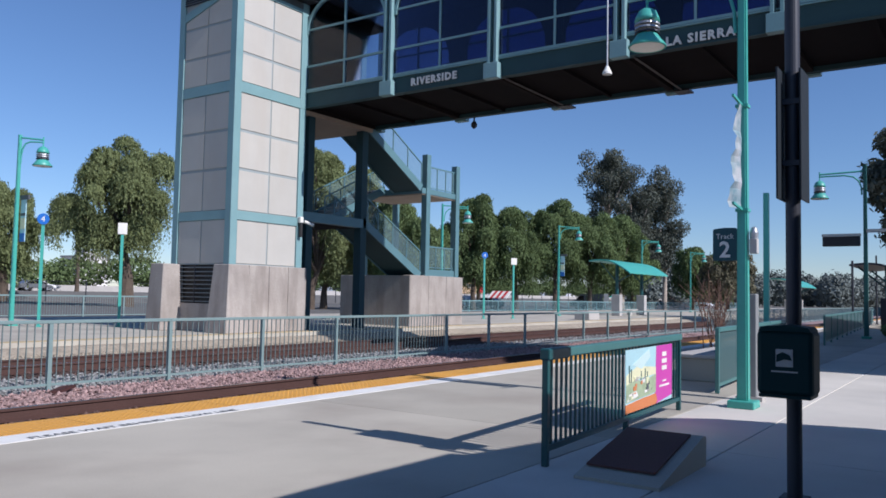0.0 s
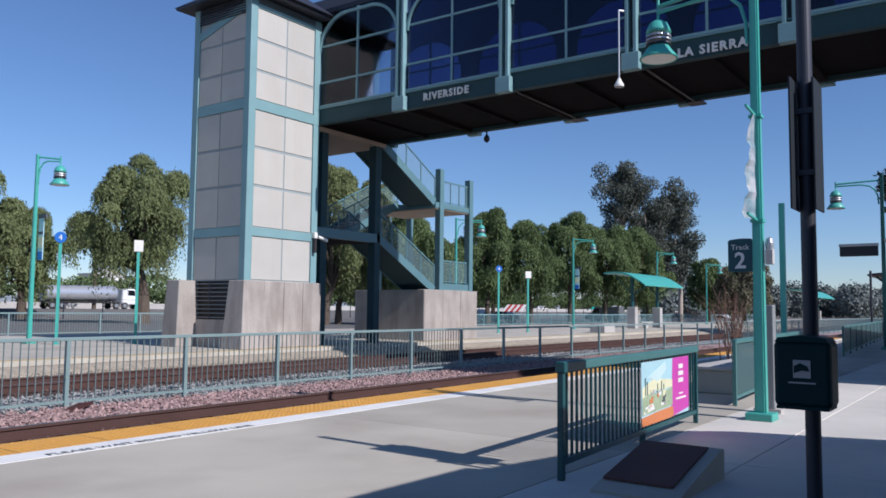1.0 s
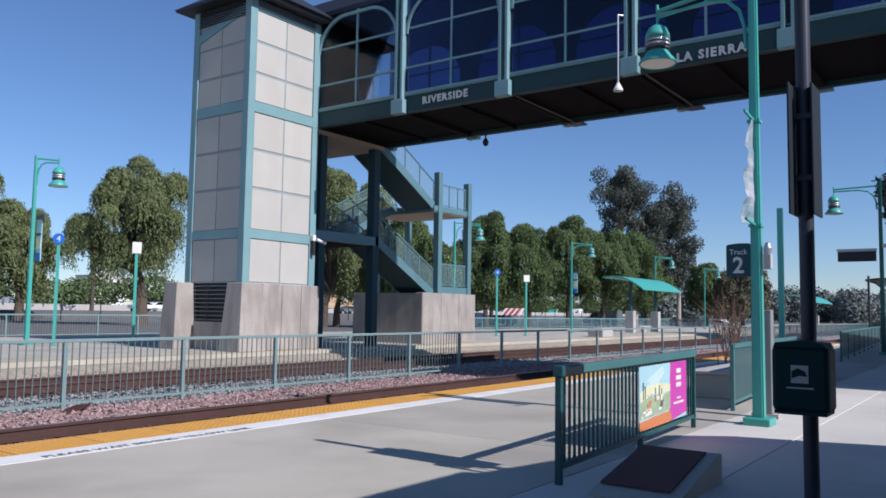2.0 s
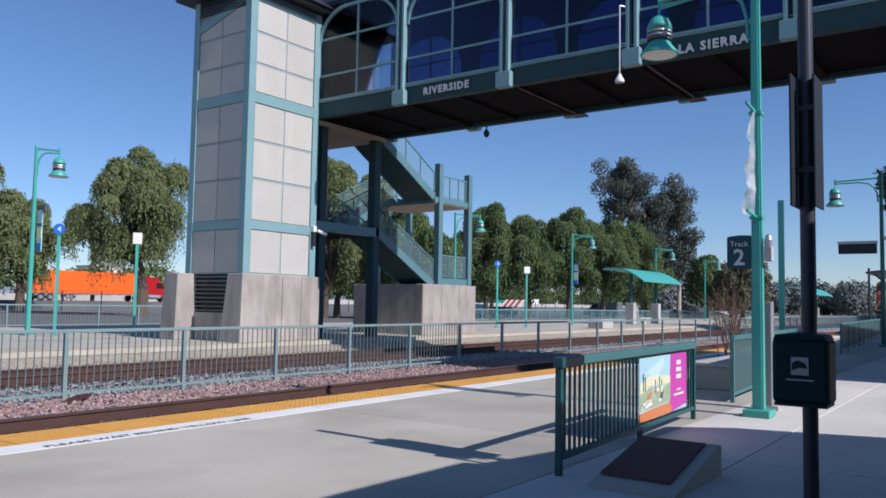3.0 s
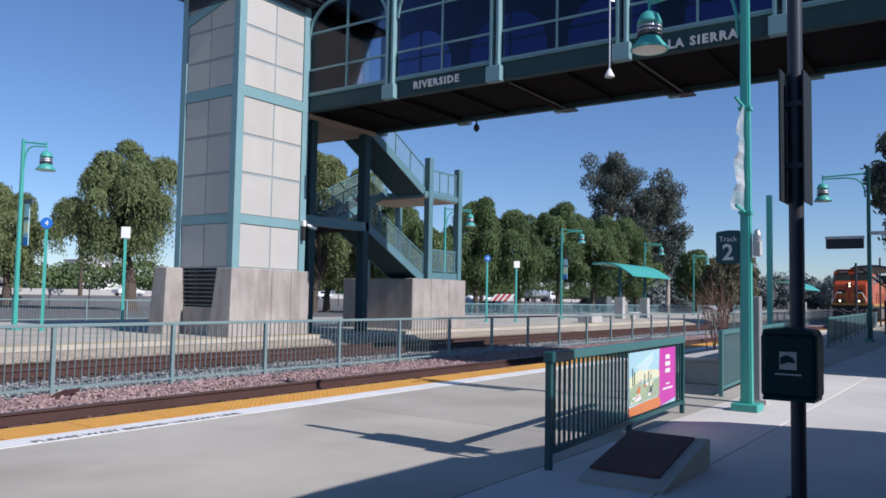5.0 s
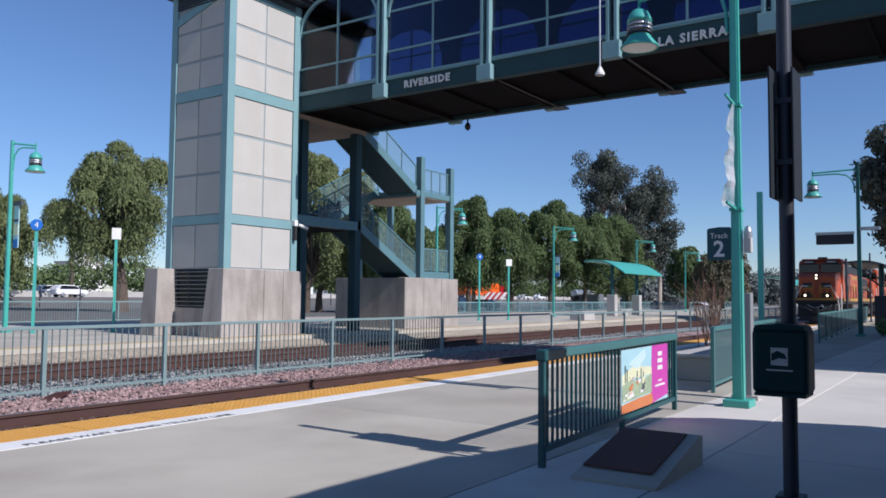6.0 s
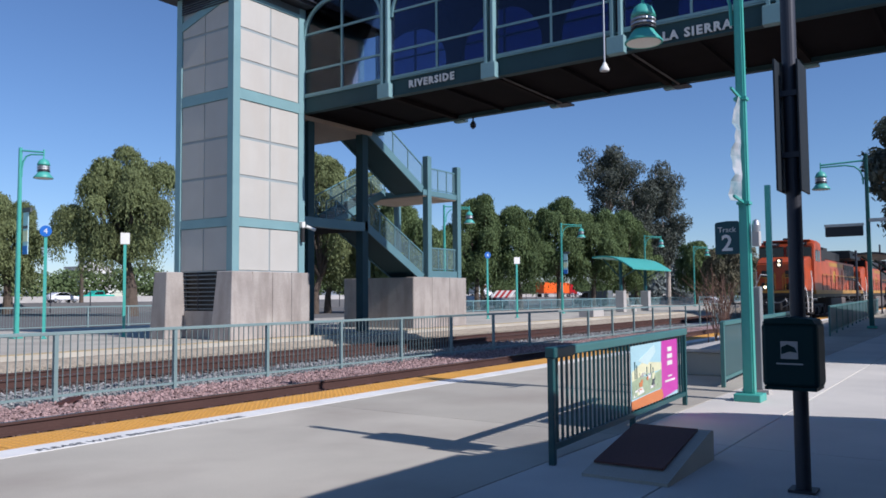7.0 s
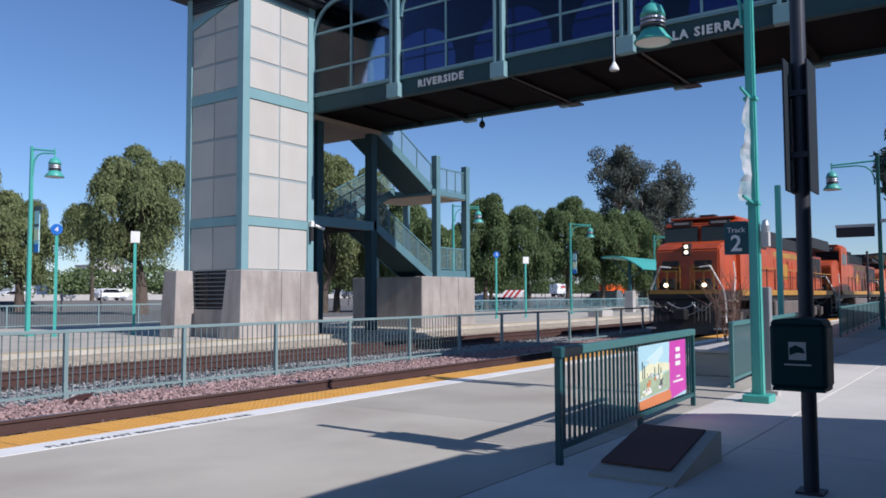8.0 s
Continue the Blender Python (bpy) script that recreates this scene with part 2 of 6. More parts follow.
def lathe(bm, prof, x=0, y=0, n=20):
    """A turned shape: prof is (radius, z) from the bottom up."""
    rings = [[bm.verts.new((x + r * math.cos(2 * math.pi * i / n), y + r * math.sin(2 * math.pi * i / n), z)) for i in range(n)] for r, z in prof]
    for p, q in zip(rings, rings[1:]):
        for i in range(n):
            bm.faces.new((p[i], p[(i + 1) % n], q[(i + 1) % n], q[i]))
    bm.faces.new(rings[0][::-1])
    bm.faces.new(rings[-1])
    return bm


def part(name, bm, material, parent=None, label="", smooth=False):
    me = bpy.data.meshes.new(name)
    bm.to_mesh(me)
    bm.free()
    me.materials.append(material)
    if smooth:
        for p in me.polygons:
            p.use_smooth = True
    ob = new(name, me)
    if parent is not None:
        ob.parent = parent
    if label:
        tagged(ob, label)
    return ob


def piece(name, me, parent, loc, rz=0.0):
    ob = new(name, me)
    ob.parent = parent
    ob.location = loc
    ob.rotation_euler = (0, 0, rz)
    return ob


def mesh_of(name, bm, material):
    me = bpy.data.meshes.new(name)
    bm.to_mesh(me)
    bm.free()
    me.materials.append(material)
    return me


def thing(name, label, category, group="", kind="", at=(0, 0, 0), rz=0):
    ob = tagged(new(name), label, category, group, kind)
    ob.empty_display_size = 0.2
    ob.matrix_basis = pose(*at, 0, 0, rz)
    return ob


def solid(name, bm, material, label, category, kind="", group="", smooth=False):
    return tagged(part(name, bm, material, smooth=smooth), label, category, group, kind)


def text(name, body, size, material, parent, m, depth=0.012, fat=0.0):
    cu = bpy.data.curves.new(name, 'FONT')
    cu.body, cu.size, cu.extrude, cu.offset = body, size, depth, fat
    cu.align_x = 'CENTER'
    cu.resolution_u = 2
    cu.materials.append(material)
    ob = new(name, cu)
    ob.parent = parent
    ob.matrix_basis = m
    return ob


def raw(name, verts, faces, material):
    me = bpy.data.meshes.new(name)
    me.from_pydata(verts, [], faces)
    me.materials.append(material)
    return new(name, me)


# ---- ground, platforms, tracks ----
def ground():
    bm = bmesh.new()
    box(bm, -1500, 3000, -1500, 3000, -1.2, -0.55)
    solid("ground", bm, DIRT, "dry brown earth with sparse weeds to the horizon", "ground", "structure")
    solid("road", B(-600, 1500, 88, 136, -0.54, -0.25), ASPHALT, "wide grey asphalt freeway beyond the station", "road", "structure")
    solid("car_park", B(-60, 300, 37.5, 86, -0.54, -0.30), ASPHALT, "grey asphalt car park behind the platform", "car park", "structure")


def platform_near():
    pave = solid("platform", B(-40, 140, -40, 6.98, -0.55, -0.03), CONCRETE, "pale grey concrete station platform", "platform", "structure")
    solid("platform_edge", B(-40, 140, 6.98, 8.27, -0.55, -0.028), WALLC, "concrete platform edge below the yellow strip", "platform", "structure")
    part("white_strip", B(-40, 140, 7.24, 7.60, -0.03, 0.003), WHITE, pave, "white painted warning strip with worn lettering")
    # slabs
    ys = (-40, -9.0, -4.6, -0.3, 2.05, 3.15, 7.235)
    y_rows = list(zip(ys, ys[1:]))
    x = -20.0
    cache = {}
    while x < 80:
        w = 9.2
        for (a, b) in y_rows:
            key = (round(b - a, 2), w)
            if key not in cache:
                cache[key] = mesh_of("slab", B(0.006, w - 0.006, 0.006, b - a - 0.006, -0.05, 0.0, 0.006), WALK if b < 3.2 else CONCRETE)
            piece("slab", cache[key], pave, (x, a, 0))
        x += w
    solid("platform_far_end", B(80, 140, -40, 7.23, -0.03, 0.0), CONCRETE, "pale grey concrete platform further along", "platform", "structure")
    # tactile tiles with domes
    bm = B(0.004, 0.906, 0.004, 0.646, -0.03, 0.004)
    for i in range(11):
        for j in range(8):
            u, v = 0.05 + i * 0.0805, 0.045 + j * 0.08
            bmesh.ops.create_cone(bm, cap_ends=True, segments=6, radius1=0.022, radius2=0.013, depth=0.005, matrix=Matrix.Translation((u, v, 0.0065)))
    tile = mesh_of("tactile_tile", bm, YELLOW)
    flat = mesh_of("tactile_tile", B(0.004, 0.906, 0.004, 0.646, -0.03, 0.006), YELLOW)
    for i in range(130):
        piece("tactile_tile", tile if i < 45 else flat, pave, (-8 + i * 0.91, 7.602, 0))
    # painted words on the strip
    text("lettering", "PLEASE WAIT BEHIND YELLOW LINE", 0.15, INK, pave, pose(5.15, 7.27, 0.006, 0, 0, 0), 0.001)


def rocks(name, n, xr, yr, z, size, material, seed, label):
    rng = np.random.default_rng(seed)
    base = np.array([(1, 0, 0), (-1, 0, 0), (0, 1, 0), (0, -1, 0), (0, 0, 1), (0, 0, -1)], float)
    tri = [(0, 2, 4), (2, 1, 4), (1, 3, 4), (3, 0, 4), (2, 0, 5), (1, 2, 5), (3, 1, 5), (0, 3, 5)]
    c = np.stack([rng.uniform(*xr, n), rng.uniform(*yr, n), z + rng.uniform(-0.4, 0.6, n) * size], 1)
    ang = rng.uniform(0, 6.28, n)
    sc = size * rng.uniform(0.5, 1.15, (n, 6, 1)) * rng.uniform(0.7, 1.3, (n, 1, 3))
    v = base[None] * sc
    ca, sa = np.cos(ang)[:, None], np.sin(ang)[:, None]
    v = np.stack([v[..., 0] * ca - v[..., 1] * sa, v[..., 0] * sa + v[..., 1] * ca, v[..., 2] * 0.8 + 0.3 * v[..., 0]], 2) + c[:, None]
    f = (np.array(tri)[None] + 6 * np.arange(n)[:, None, None]).reshape(-1, 3)
    return tagged(raw(name, v.reshape(-1, 3).tolist(), f.tolist(), material), label, "ballast", kind="stuff")


def bed(name, y0, y1, z, material, label):
    """Uneven ballast surface."""
    rng = np.random.default_rng(5)
    xs = np.concatenate([np.arange(-12, 45, 0.25), np.arange(45, 400, 5.0)])
    ys = np.linspace(y0, y1, max(3, int((y1 - y0) / 0.25)))
    g = [(x, y, z + rng.normal(0, 0.012)) for x in xs for y in ys]
    k = len(ys)
    f = [(i * k + j, (i + 1) * k + j, (i + 1) * k + j + 1, i * k + j + 1) for i in range(len(xs) - 1) for j in range(k - 1)]
    return tagged(raw(name, g, f, material), label, "ballast", kind="structure")


def track(yc, label):
    t = thing("track", label, "railway track", "railway tracks")
    for s in (-0.7175, 0.7175):
        bm = bmesh.new()
        prism(bm, [(yc + s + a, b) for a, b in ((-0.07, -0.372), (0.07, -0.372), (0.07, -0.36), (0.012, -0.34), (0.012, -0.245), (0.036, -0.235), (0.036, -0.2), (-0.036, -0.2), (-0.036, -0.235), (-0.012, -0.245), (-0.012, -0.34), (-0.07, -0.36))], "x", -30, 400)
        rail = part("rail", bm, RUST, t, "rust-brown steel rail")
        part("rail_head", B(-30, 400, yc + s - 0.026, yc + s + 0.026, -0.2, -0.1975), RAILTOP, rail, "polished running surface")
    tie = mesh_of("tie", B(-0.11, 0.11, -1.3, 1.3, -0.56, -0.372, 0.01), TIE)
    for i in range(110):
        piece("tie", tie, t, (-6 + i * 0.5, yc, 0))
    bm = bmesh.new()
    for i in range(110, 500):
        box(bm, -6 + i * 0.5 - 0.11, -6 + i * 0.5 + 0.11, yc - 1.3, yc + 1.3, -0.56, -0.372)
    tagged(part("far_ties", bm, TIE, t), kind="stuff")


def tracks():
    bed("ballast_brown_near", 8.3, 10.85, -0.40, OILY, "oily dark brown ballast between the rails")
    bed("ballast_pink", 10.85, 13.0, -0.36, PINK, "pinkish crushed stone ballast shoulder")
    bed("ballast_grey", 13.0, 15.2, -0.38, GREY, "grey crushed stone ballast")
    bed("ballast_brown_far", 15.2, 18.6, -0.40, OILY, "dark brown ballast of the second track")
    rocks("pink_stones", 15000, (0, 40), (10.9, 13.05), -0.345, 0.045, PINK, 1, "loose pinkish ballast stones")
    rocks("grey_stones", 9000, (2, 45), (13.05, 15.2), -0.365, 0.05, GREY, 2, "loose grey ballast stones")
    rocks("brown_stones", 7000, (0, 40), (9.3, 10.5), -0.385, 0.04, OILY, 3, "oily brown ballast stones between the rails")
    rocks("brown_far_stones", 6000, (4, 45), (15.2, 18.5), -0.385, 0.05, OILY, 4, "dark brown ballast stones round the second track")
    track(9.92, "rusty railway track with dark ties in brown ballast")
    track(16.9, "second rusty railway track beyond the fence")
    bm = prism(bmesh.new(), [(18.4, -0.55), (19.95, -0.55), (19.95, -0.13), (19.55, -0.14)], "x", -30, 400)
    solid("gravel_bank", bm, GRAVEL, "beige gravel bank below the island platform", "gravel", "structure")
    rocks("bank_stones", 6000, (6, 40), (18.6, 19.7), -0.30, 0.05, GRAVEL, 6, "loose beige stones on the bank")


def island():
    isl = solid("island_platform", B(-30, 180, 19.96, 36.5, -0.55, 0.0), CONCRETE, "pale concrete island platform across the tracks", "platform", "structure")
    part("yellow_strip", B(-30, 180, 19.96, 20.5, 0.0, 0.006), OLDYEL, isl, "faded yellow tactile strip")


# ---- fence between the tracks ----
def center_fence():
    D, y, z0, z1 = 2.377, 13.08, -0.36, 0.845
    first = thing("fence_panel", "grey-teal steel picket fence panel between the tracks", "fence", "picket fence between tracks")
    part("top_rail", B(0, D, -0.03, 0.03, z1 - 0.06, z1, 0.008), FENCE, first)
    part("bottom_rail", B(0, D, -0.02, 0.02, z0 + 0.10, z0 + 0.14), FENCE, first)
    part("post", B(-0.035, 0.035, -0.035, 0.035, z0, z1 - 0.06), FENCE, first)
    pk = mesh_of("picket", B(-0.008, 0.008, -0.008, 0.008, z0 + 0.14, z1 - 0.06), PICKET)
    for i in range(1, 18):
        piece("picket", pk, first, (i * D / 18, 0, 0))
    first.location = (7.3 - 3 * D, y, 0)
    for i in range(-2, 5):
        copy_thing(first, pose(7.3 + i * D, y, 0))
    far = thing("fence_panel", "grey-teal open steel rail fence without pickets between the tracks", "fence", "picket fence between tracks")
    part("top_rail", B(0, D, -0.03, 0.03, z1 - 0.06, z1), FENCE, far)
    part("bottom_rail", B(0, D, -0.02, 0.02, z0 + 0.10, z0 + 0.14), FENCE, far)
    part("post", B(-0.035, 0.035, -0.035, 0.035, z0, z1 - 0.06), FENCE, far)
    bm = bmesh.new()
    for i in range(1, 18):
        box(bm, i * D / 18 - 0.008, i * D / 18 + 0.008, -0.008, 0.008, z0 + 0.14, z1 - 0.06)
    dense = thing("fence_panel", "grey-teal steel picket fence panel far along the tracks", "fence", "picket fence between tracks", at=(7.3 + 16 * D, y, 0))
    part("top_rail", B(0, D, -0.03, 0.03, z1 - 0.06, z1), FENCE, dense)
    part("bottom_rail", B(0, D, -0.02, 0.02, z0 + 0.10, z0 + 0.14), FENCE, dense)
    part("post", B(-0.035, 0.035, -0.035, 0.035, z0, z1 - 0.06), FENCE, dense)
    tagged(part("picket_infill", bm, FENCE, dense), kind="stuff")
    for i in range(17, 60):
        copy_thing(dense, pose(7.3 + i * D, y, 0))
    far.location = (7.3 + 5 * D, y, 0)
    for i in range(6, 16):
        copy_thing(far, pose(7.3 + i * D, y, 0))


# ---- lift tower ----
TX0, TX1, TY0, TY1 = 17.54, 20.91, 20.74, 23.82


def lift_tower():
    t = thing("lift_tower", "tall off-white panelled lift tower with teal framing on concrete", "tower")
    # tapered concrete base in blocks
    def tapered(x0, x1, y0, y1, z0, z1, lean, name, lab):
        bm = bmesh.new()
        r = bmesh.ops.create_cube(bm, size=1)
        for v in r["verts"]:
            up = v.co.z > 0
            v.co = Vector(((x0 if v.co.x < 0 else x1) + ((0 if up else -lean) if v.co.x < 0 else 0), (y0 if v.co.y < 0 else y1) + ((0 if up else -lean) if v.co.y < 0 else 0), z1 if up else z0))
        bmesh.ops.bevel(bm, geom=bm.edges[:], offset=0.02, segments=1, affect='EDGES')
        return part(name, bm, BASE, t, lab)
    tapered(TX0 - 0.12, TX0 + 0.75, TY0 - 0.15, TY0 + 0.62, 0.0, 2.28, 0.28, "base_pier", "board-marked concrete base pier")
    w = (TX1 + 0.12 - TX0 - 0.75) / 3
    for i in range(3):
        tapered(TX0 + 0.762 + i * w, TX0 + 0.75 + (i + 1) * w, TY0 - 0.15, TY0 + 0.6, 0.0, 2.28, 0.0, "base_block", "weathered board-marked concrete block")
    tapered(TX0 - 0.62, TX0 + 0.6, TY1 - 0.45, TY1 + 0.25, 0.0, 2.30, 0.18, "base_pier", "board-marked concrete base pier")
    part("base_core", B(TX0 + 0.25, TX1, TY0 + 0.4, TY1, 0.0, 2.27), BASE, t)
    part("plinth", B(TX0 + 0.02, TX0 + 0.2, TY0 + 0.62, TY1 - 0.45, 0.0, 0.95), BASE, t)
    # louvre in the base
    lv = part("louvre", B(TX0 + 0.16, TX0 + 0.2, TY0 + 0.62, TY1 - 0.45, 0.95, 2.27), BLACK, t, "dark ventilation louvre")
    for i in range(9):
        part("slat", bar(bmesh.new(), (TX0 + 0.10, TY0 + 0.62, 1.02 + i * 0.145), (TX0 + 0.10, TY1 - 0.45, 1.02 + i * 0.145), 0.12, 0.03), SLAT, lv)
    part("mullion", B(TX0 + 0.04, TX0 + 0.08, TY0 + 1.78, TY0 + 1.84, 0.95, 2.27), DARKM, lv)
    # frame
    for (x, y) in ((TX0, TY0), (TX1, TY0), (TX0, TY1), (TX1, TY1)):
        sx, sy = (1 if x == TX0 else -1), (1 if y == TY0 else -1)
        part("corner_post", B(x, x + sx * 0.30, y, y + sy * 0.30, 2.28, 12.10, 0.015), TEAL, t, "pale teal steel corner post")
    for z, hgt in ((3.80, 0.30), (8.15, 0.36), (11.72, 0.14)):
        part("band", B(TX0 + 0.30, TX1 - 0.30, TY0 + 0.01, TY0 + 0.16, z, z + hgt), TEAL, t)
        if z < 11:
            part("band", B(TX0 + 0.01, TX0 + 0.16, TY0 + 0.30, TY1 - 0.30, z, z + hgt), TEAL, t)
    # panels
    rows = [(2.30, 3.80), (4.10, 5.50), (5.54, 6.82), (6.86, 8.15), (8.51, 9.50), (9.54, 10.60), (10.64, 11.72)]
    wm = (TX1 - TX0 - 0.6) / 2
    dm = (TY1 - TY0 - 0.6) / 2
    for (z0, z1) in rows:
        for i in range(2):
            a = TX0 + 0.30 + i * wm
            part("panel", B(a + 0.032, a + wm - 0.032, TY0 + 0.04, TY0 + 0.10, z0 + 0.03, z1 - 0.03, 0.008), PANEL, t)
            b = TY0 + 0.30 + i * dm
            if z1 < 11:
                part("panel", B(TX0 + 0.04, TX0 + 0.10, b + 0.032, b + dm - 0.032, z0 + 0.03, z1 - 0.03, 0.008), PANEL, t)
            else:
                za = 11.62 - 0.36 * i
                bm = prism(bmesh.new(), [(b + 0.022, z0 + 0.02), (b + dm - 0.022, z0 + 0.02), (b + dm - 0.022, za - 0.36), (b + 0.022, za)], "x", TX0 + 0.04, TX0 + 0.10)
                part("panel", bm, PANEL, t)
    part("core", B(TX0 + 0.062, TX1 - 0.062, TY0 + 0.062, TY1 - 0.062, 2.28, 12.09), JOINT, t, "grey joints behind the panels")
    bm = prism(bmesh.new(), [(TY0 + 0.30, 11.64), (TY1 - 0.30, 10.92), (TY1 - 0.30, 11.22), (TY0 + 0.30, 11.94)], "x", TX0 + 0.01, TX0 + 0.16)
    part("sloped_band", bm, TEAL, t, "sloping teal trim under the louvre")
    # louvres under the eaves
    lv = part("eaves_louvre", B(TX0 + 0.02, TX0 + 0.08, TY0 + 0.35, TY1 - 0.35, 11.9, 12.09), BLACK, t, "dark louvre under the eaves")
    for i in range(7):
        part("slat", B(TX0 - 0.03, TX0 + 0.02, TY0 + 0.3, TY1 - 0.3, 11.50 + i * 0.085, 11.53 + i * 0.085), DARKM, lv)
    lf = part("eaves_louvre", B(TX0 + 0.30, TX1 - 0.30, TY0 + 0.03, TY0 + 0.09, 11.86, 12.09), BLACK, t, "dark louvre under the eaves")
    for i in range(4):
        part("slat", B(TX0 + 0.30, TX1 - 0.30, TY0 - 0.02, TY0 + 0.03, 11.885 + i * 0.055, 11.905 + i * 0.055), SLAT, lf)
    # roof
    bm = bmesh.new()
    bmesh.ops.create_cone(bm, cap_ends=True, segments=4, radius1=3.05, radius2=0.2, depth=1.5, matrix=Matrix.Translation(((TX0 + TX1) / 2, (TY0 + TY1) / 2, 12.97)) @ pose(0, 0, 0, 0, 0, 45))
    roof = part("roof", bm, DARKM, t, "dark pyramid roof with overhanging eaves")
    part("fascia", B(TX0 - 0.48, TX1 + 0.48, TY0 - 0.48, TY1 + 0.48, 12.11, 12.22), DARKM, roof)
    # lamp bracket and camera on the corner
    part("junction_box", B(TX1 - 0.28, TX1 - 0.12, TY0 - 0.16, TY0 - 0.002, 3.92, 4.14, 0.02), WHITE, t, "small white junction box")
    part("corner_camera", rod(bmesh.new(), (TX1 - 0.05, TY0 - 0.12, 3.98), (TX1 + 0.25, TY0 - 0.30, 3.86), 0.06), WHITE, t, "white security camera")
    part("bracket", rod(bmesh.new(), (TX1 - 0.2, TY0 - 0.1, 3.4), (TX1 - 0.2, TY0 - 0.1, 3.92), 0.07), BLACK, t, "black horn under the camera")


# ---- footbridge ----
BX0, BX1, BZ = 20.91, 25.32, 8.20
BAYS = [20.99 - 4.18 * i for i in range(8)]


def side_frames(t, x, out):
    """One glazed long side of the bridge at plane x; out is -1 or 1."""
    for i, y in enumerate(BAYS):
        part("column", B(x + out * 0.20, x - out * 0.12, y - 0.055 - 0.12, y - 0.12 + 0.055, BZ + 0.1, 12.6, 0.02), TEAL, t)
        if i:
            part("column", B(x + out * 0.20, x - out * 0.12, y + 0.12 - 0.055, y + 0.12 + 0.055, BZ + 0.1, 12.6, 0.02), TEAL, t)
            part("column_core", B(x + 0.02, x - out * 0.08, y - 0.065, y + 0.065, BZ + 0.4, 12.6), DARKM, t)
        part("bracket", B(x + out * 0.26, x + out * 0.002, y - 0.26, y + 0.26, BZ - 0.06, BZ + 0.44, 0.02), TEAL, t, "teal steel column foot")
    for i, (y1, y0) in enumerate(zip(BAYS, BAYS[1:])):
        a, b = y0 + 0.175, y1 - 0.175
        mid = (a + b) / 2
        bay = part("window_frame", B(x + out * 0.05, x - out * 0.05, a, b, BZ + 0.62, BZ + 0.70), TEAL, t)
        for z in (9.72, 11.1):
            part("transom", B(x + out * 0.035, x - out * 0.035, a, b, z, z + 0.07), TEAL, bay)
        part("mullion", B(x + out * 0.04, x - out * 0.04, mid - 0.035, mid + 0.035, BZ + 0.70, 12.35), TEAL, bay)
        part("pane", B(x + 0.006, x - 0.006, a, b, BZ + 0.70, 12.4), BLUEGLASS if i else PALEGLASS, bay, "blue-tinted glazing" if i else "clear glazing").visible_shadow = False
        # arched head with rounded corners
        R = 1.35
        for c, s in ((a, 1), (b, -1)):
            arc = [(c + s * R * (1 - math.cos(q)), 12.3 - R + R * math.sin(q)) for q in np.linspace(0, math.pi / 2, 10)]
            inner = [(c + s * (R - (R - 0.10) * math.cos(q)), 12.3 - R + (R - 0.10) * math.sin(q)) for q in np.linspace(0, math.pi / 2, 10)]
            part("arch", prism(bmesh.new(), arc + inner[::-1], "x", x + out * 0.07, x - out * 0.07), TEAL, bay)
        part("arch_head", B(x + out * 0.06, x - out * 0.06, a + R, b - R, 12.2, 12.3), TEAL, bay)


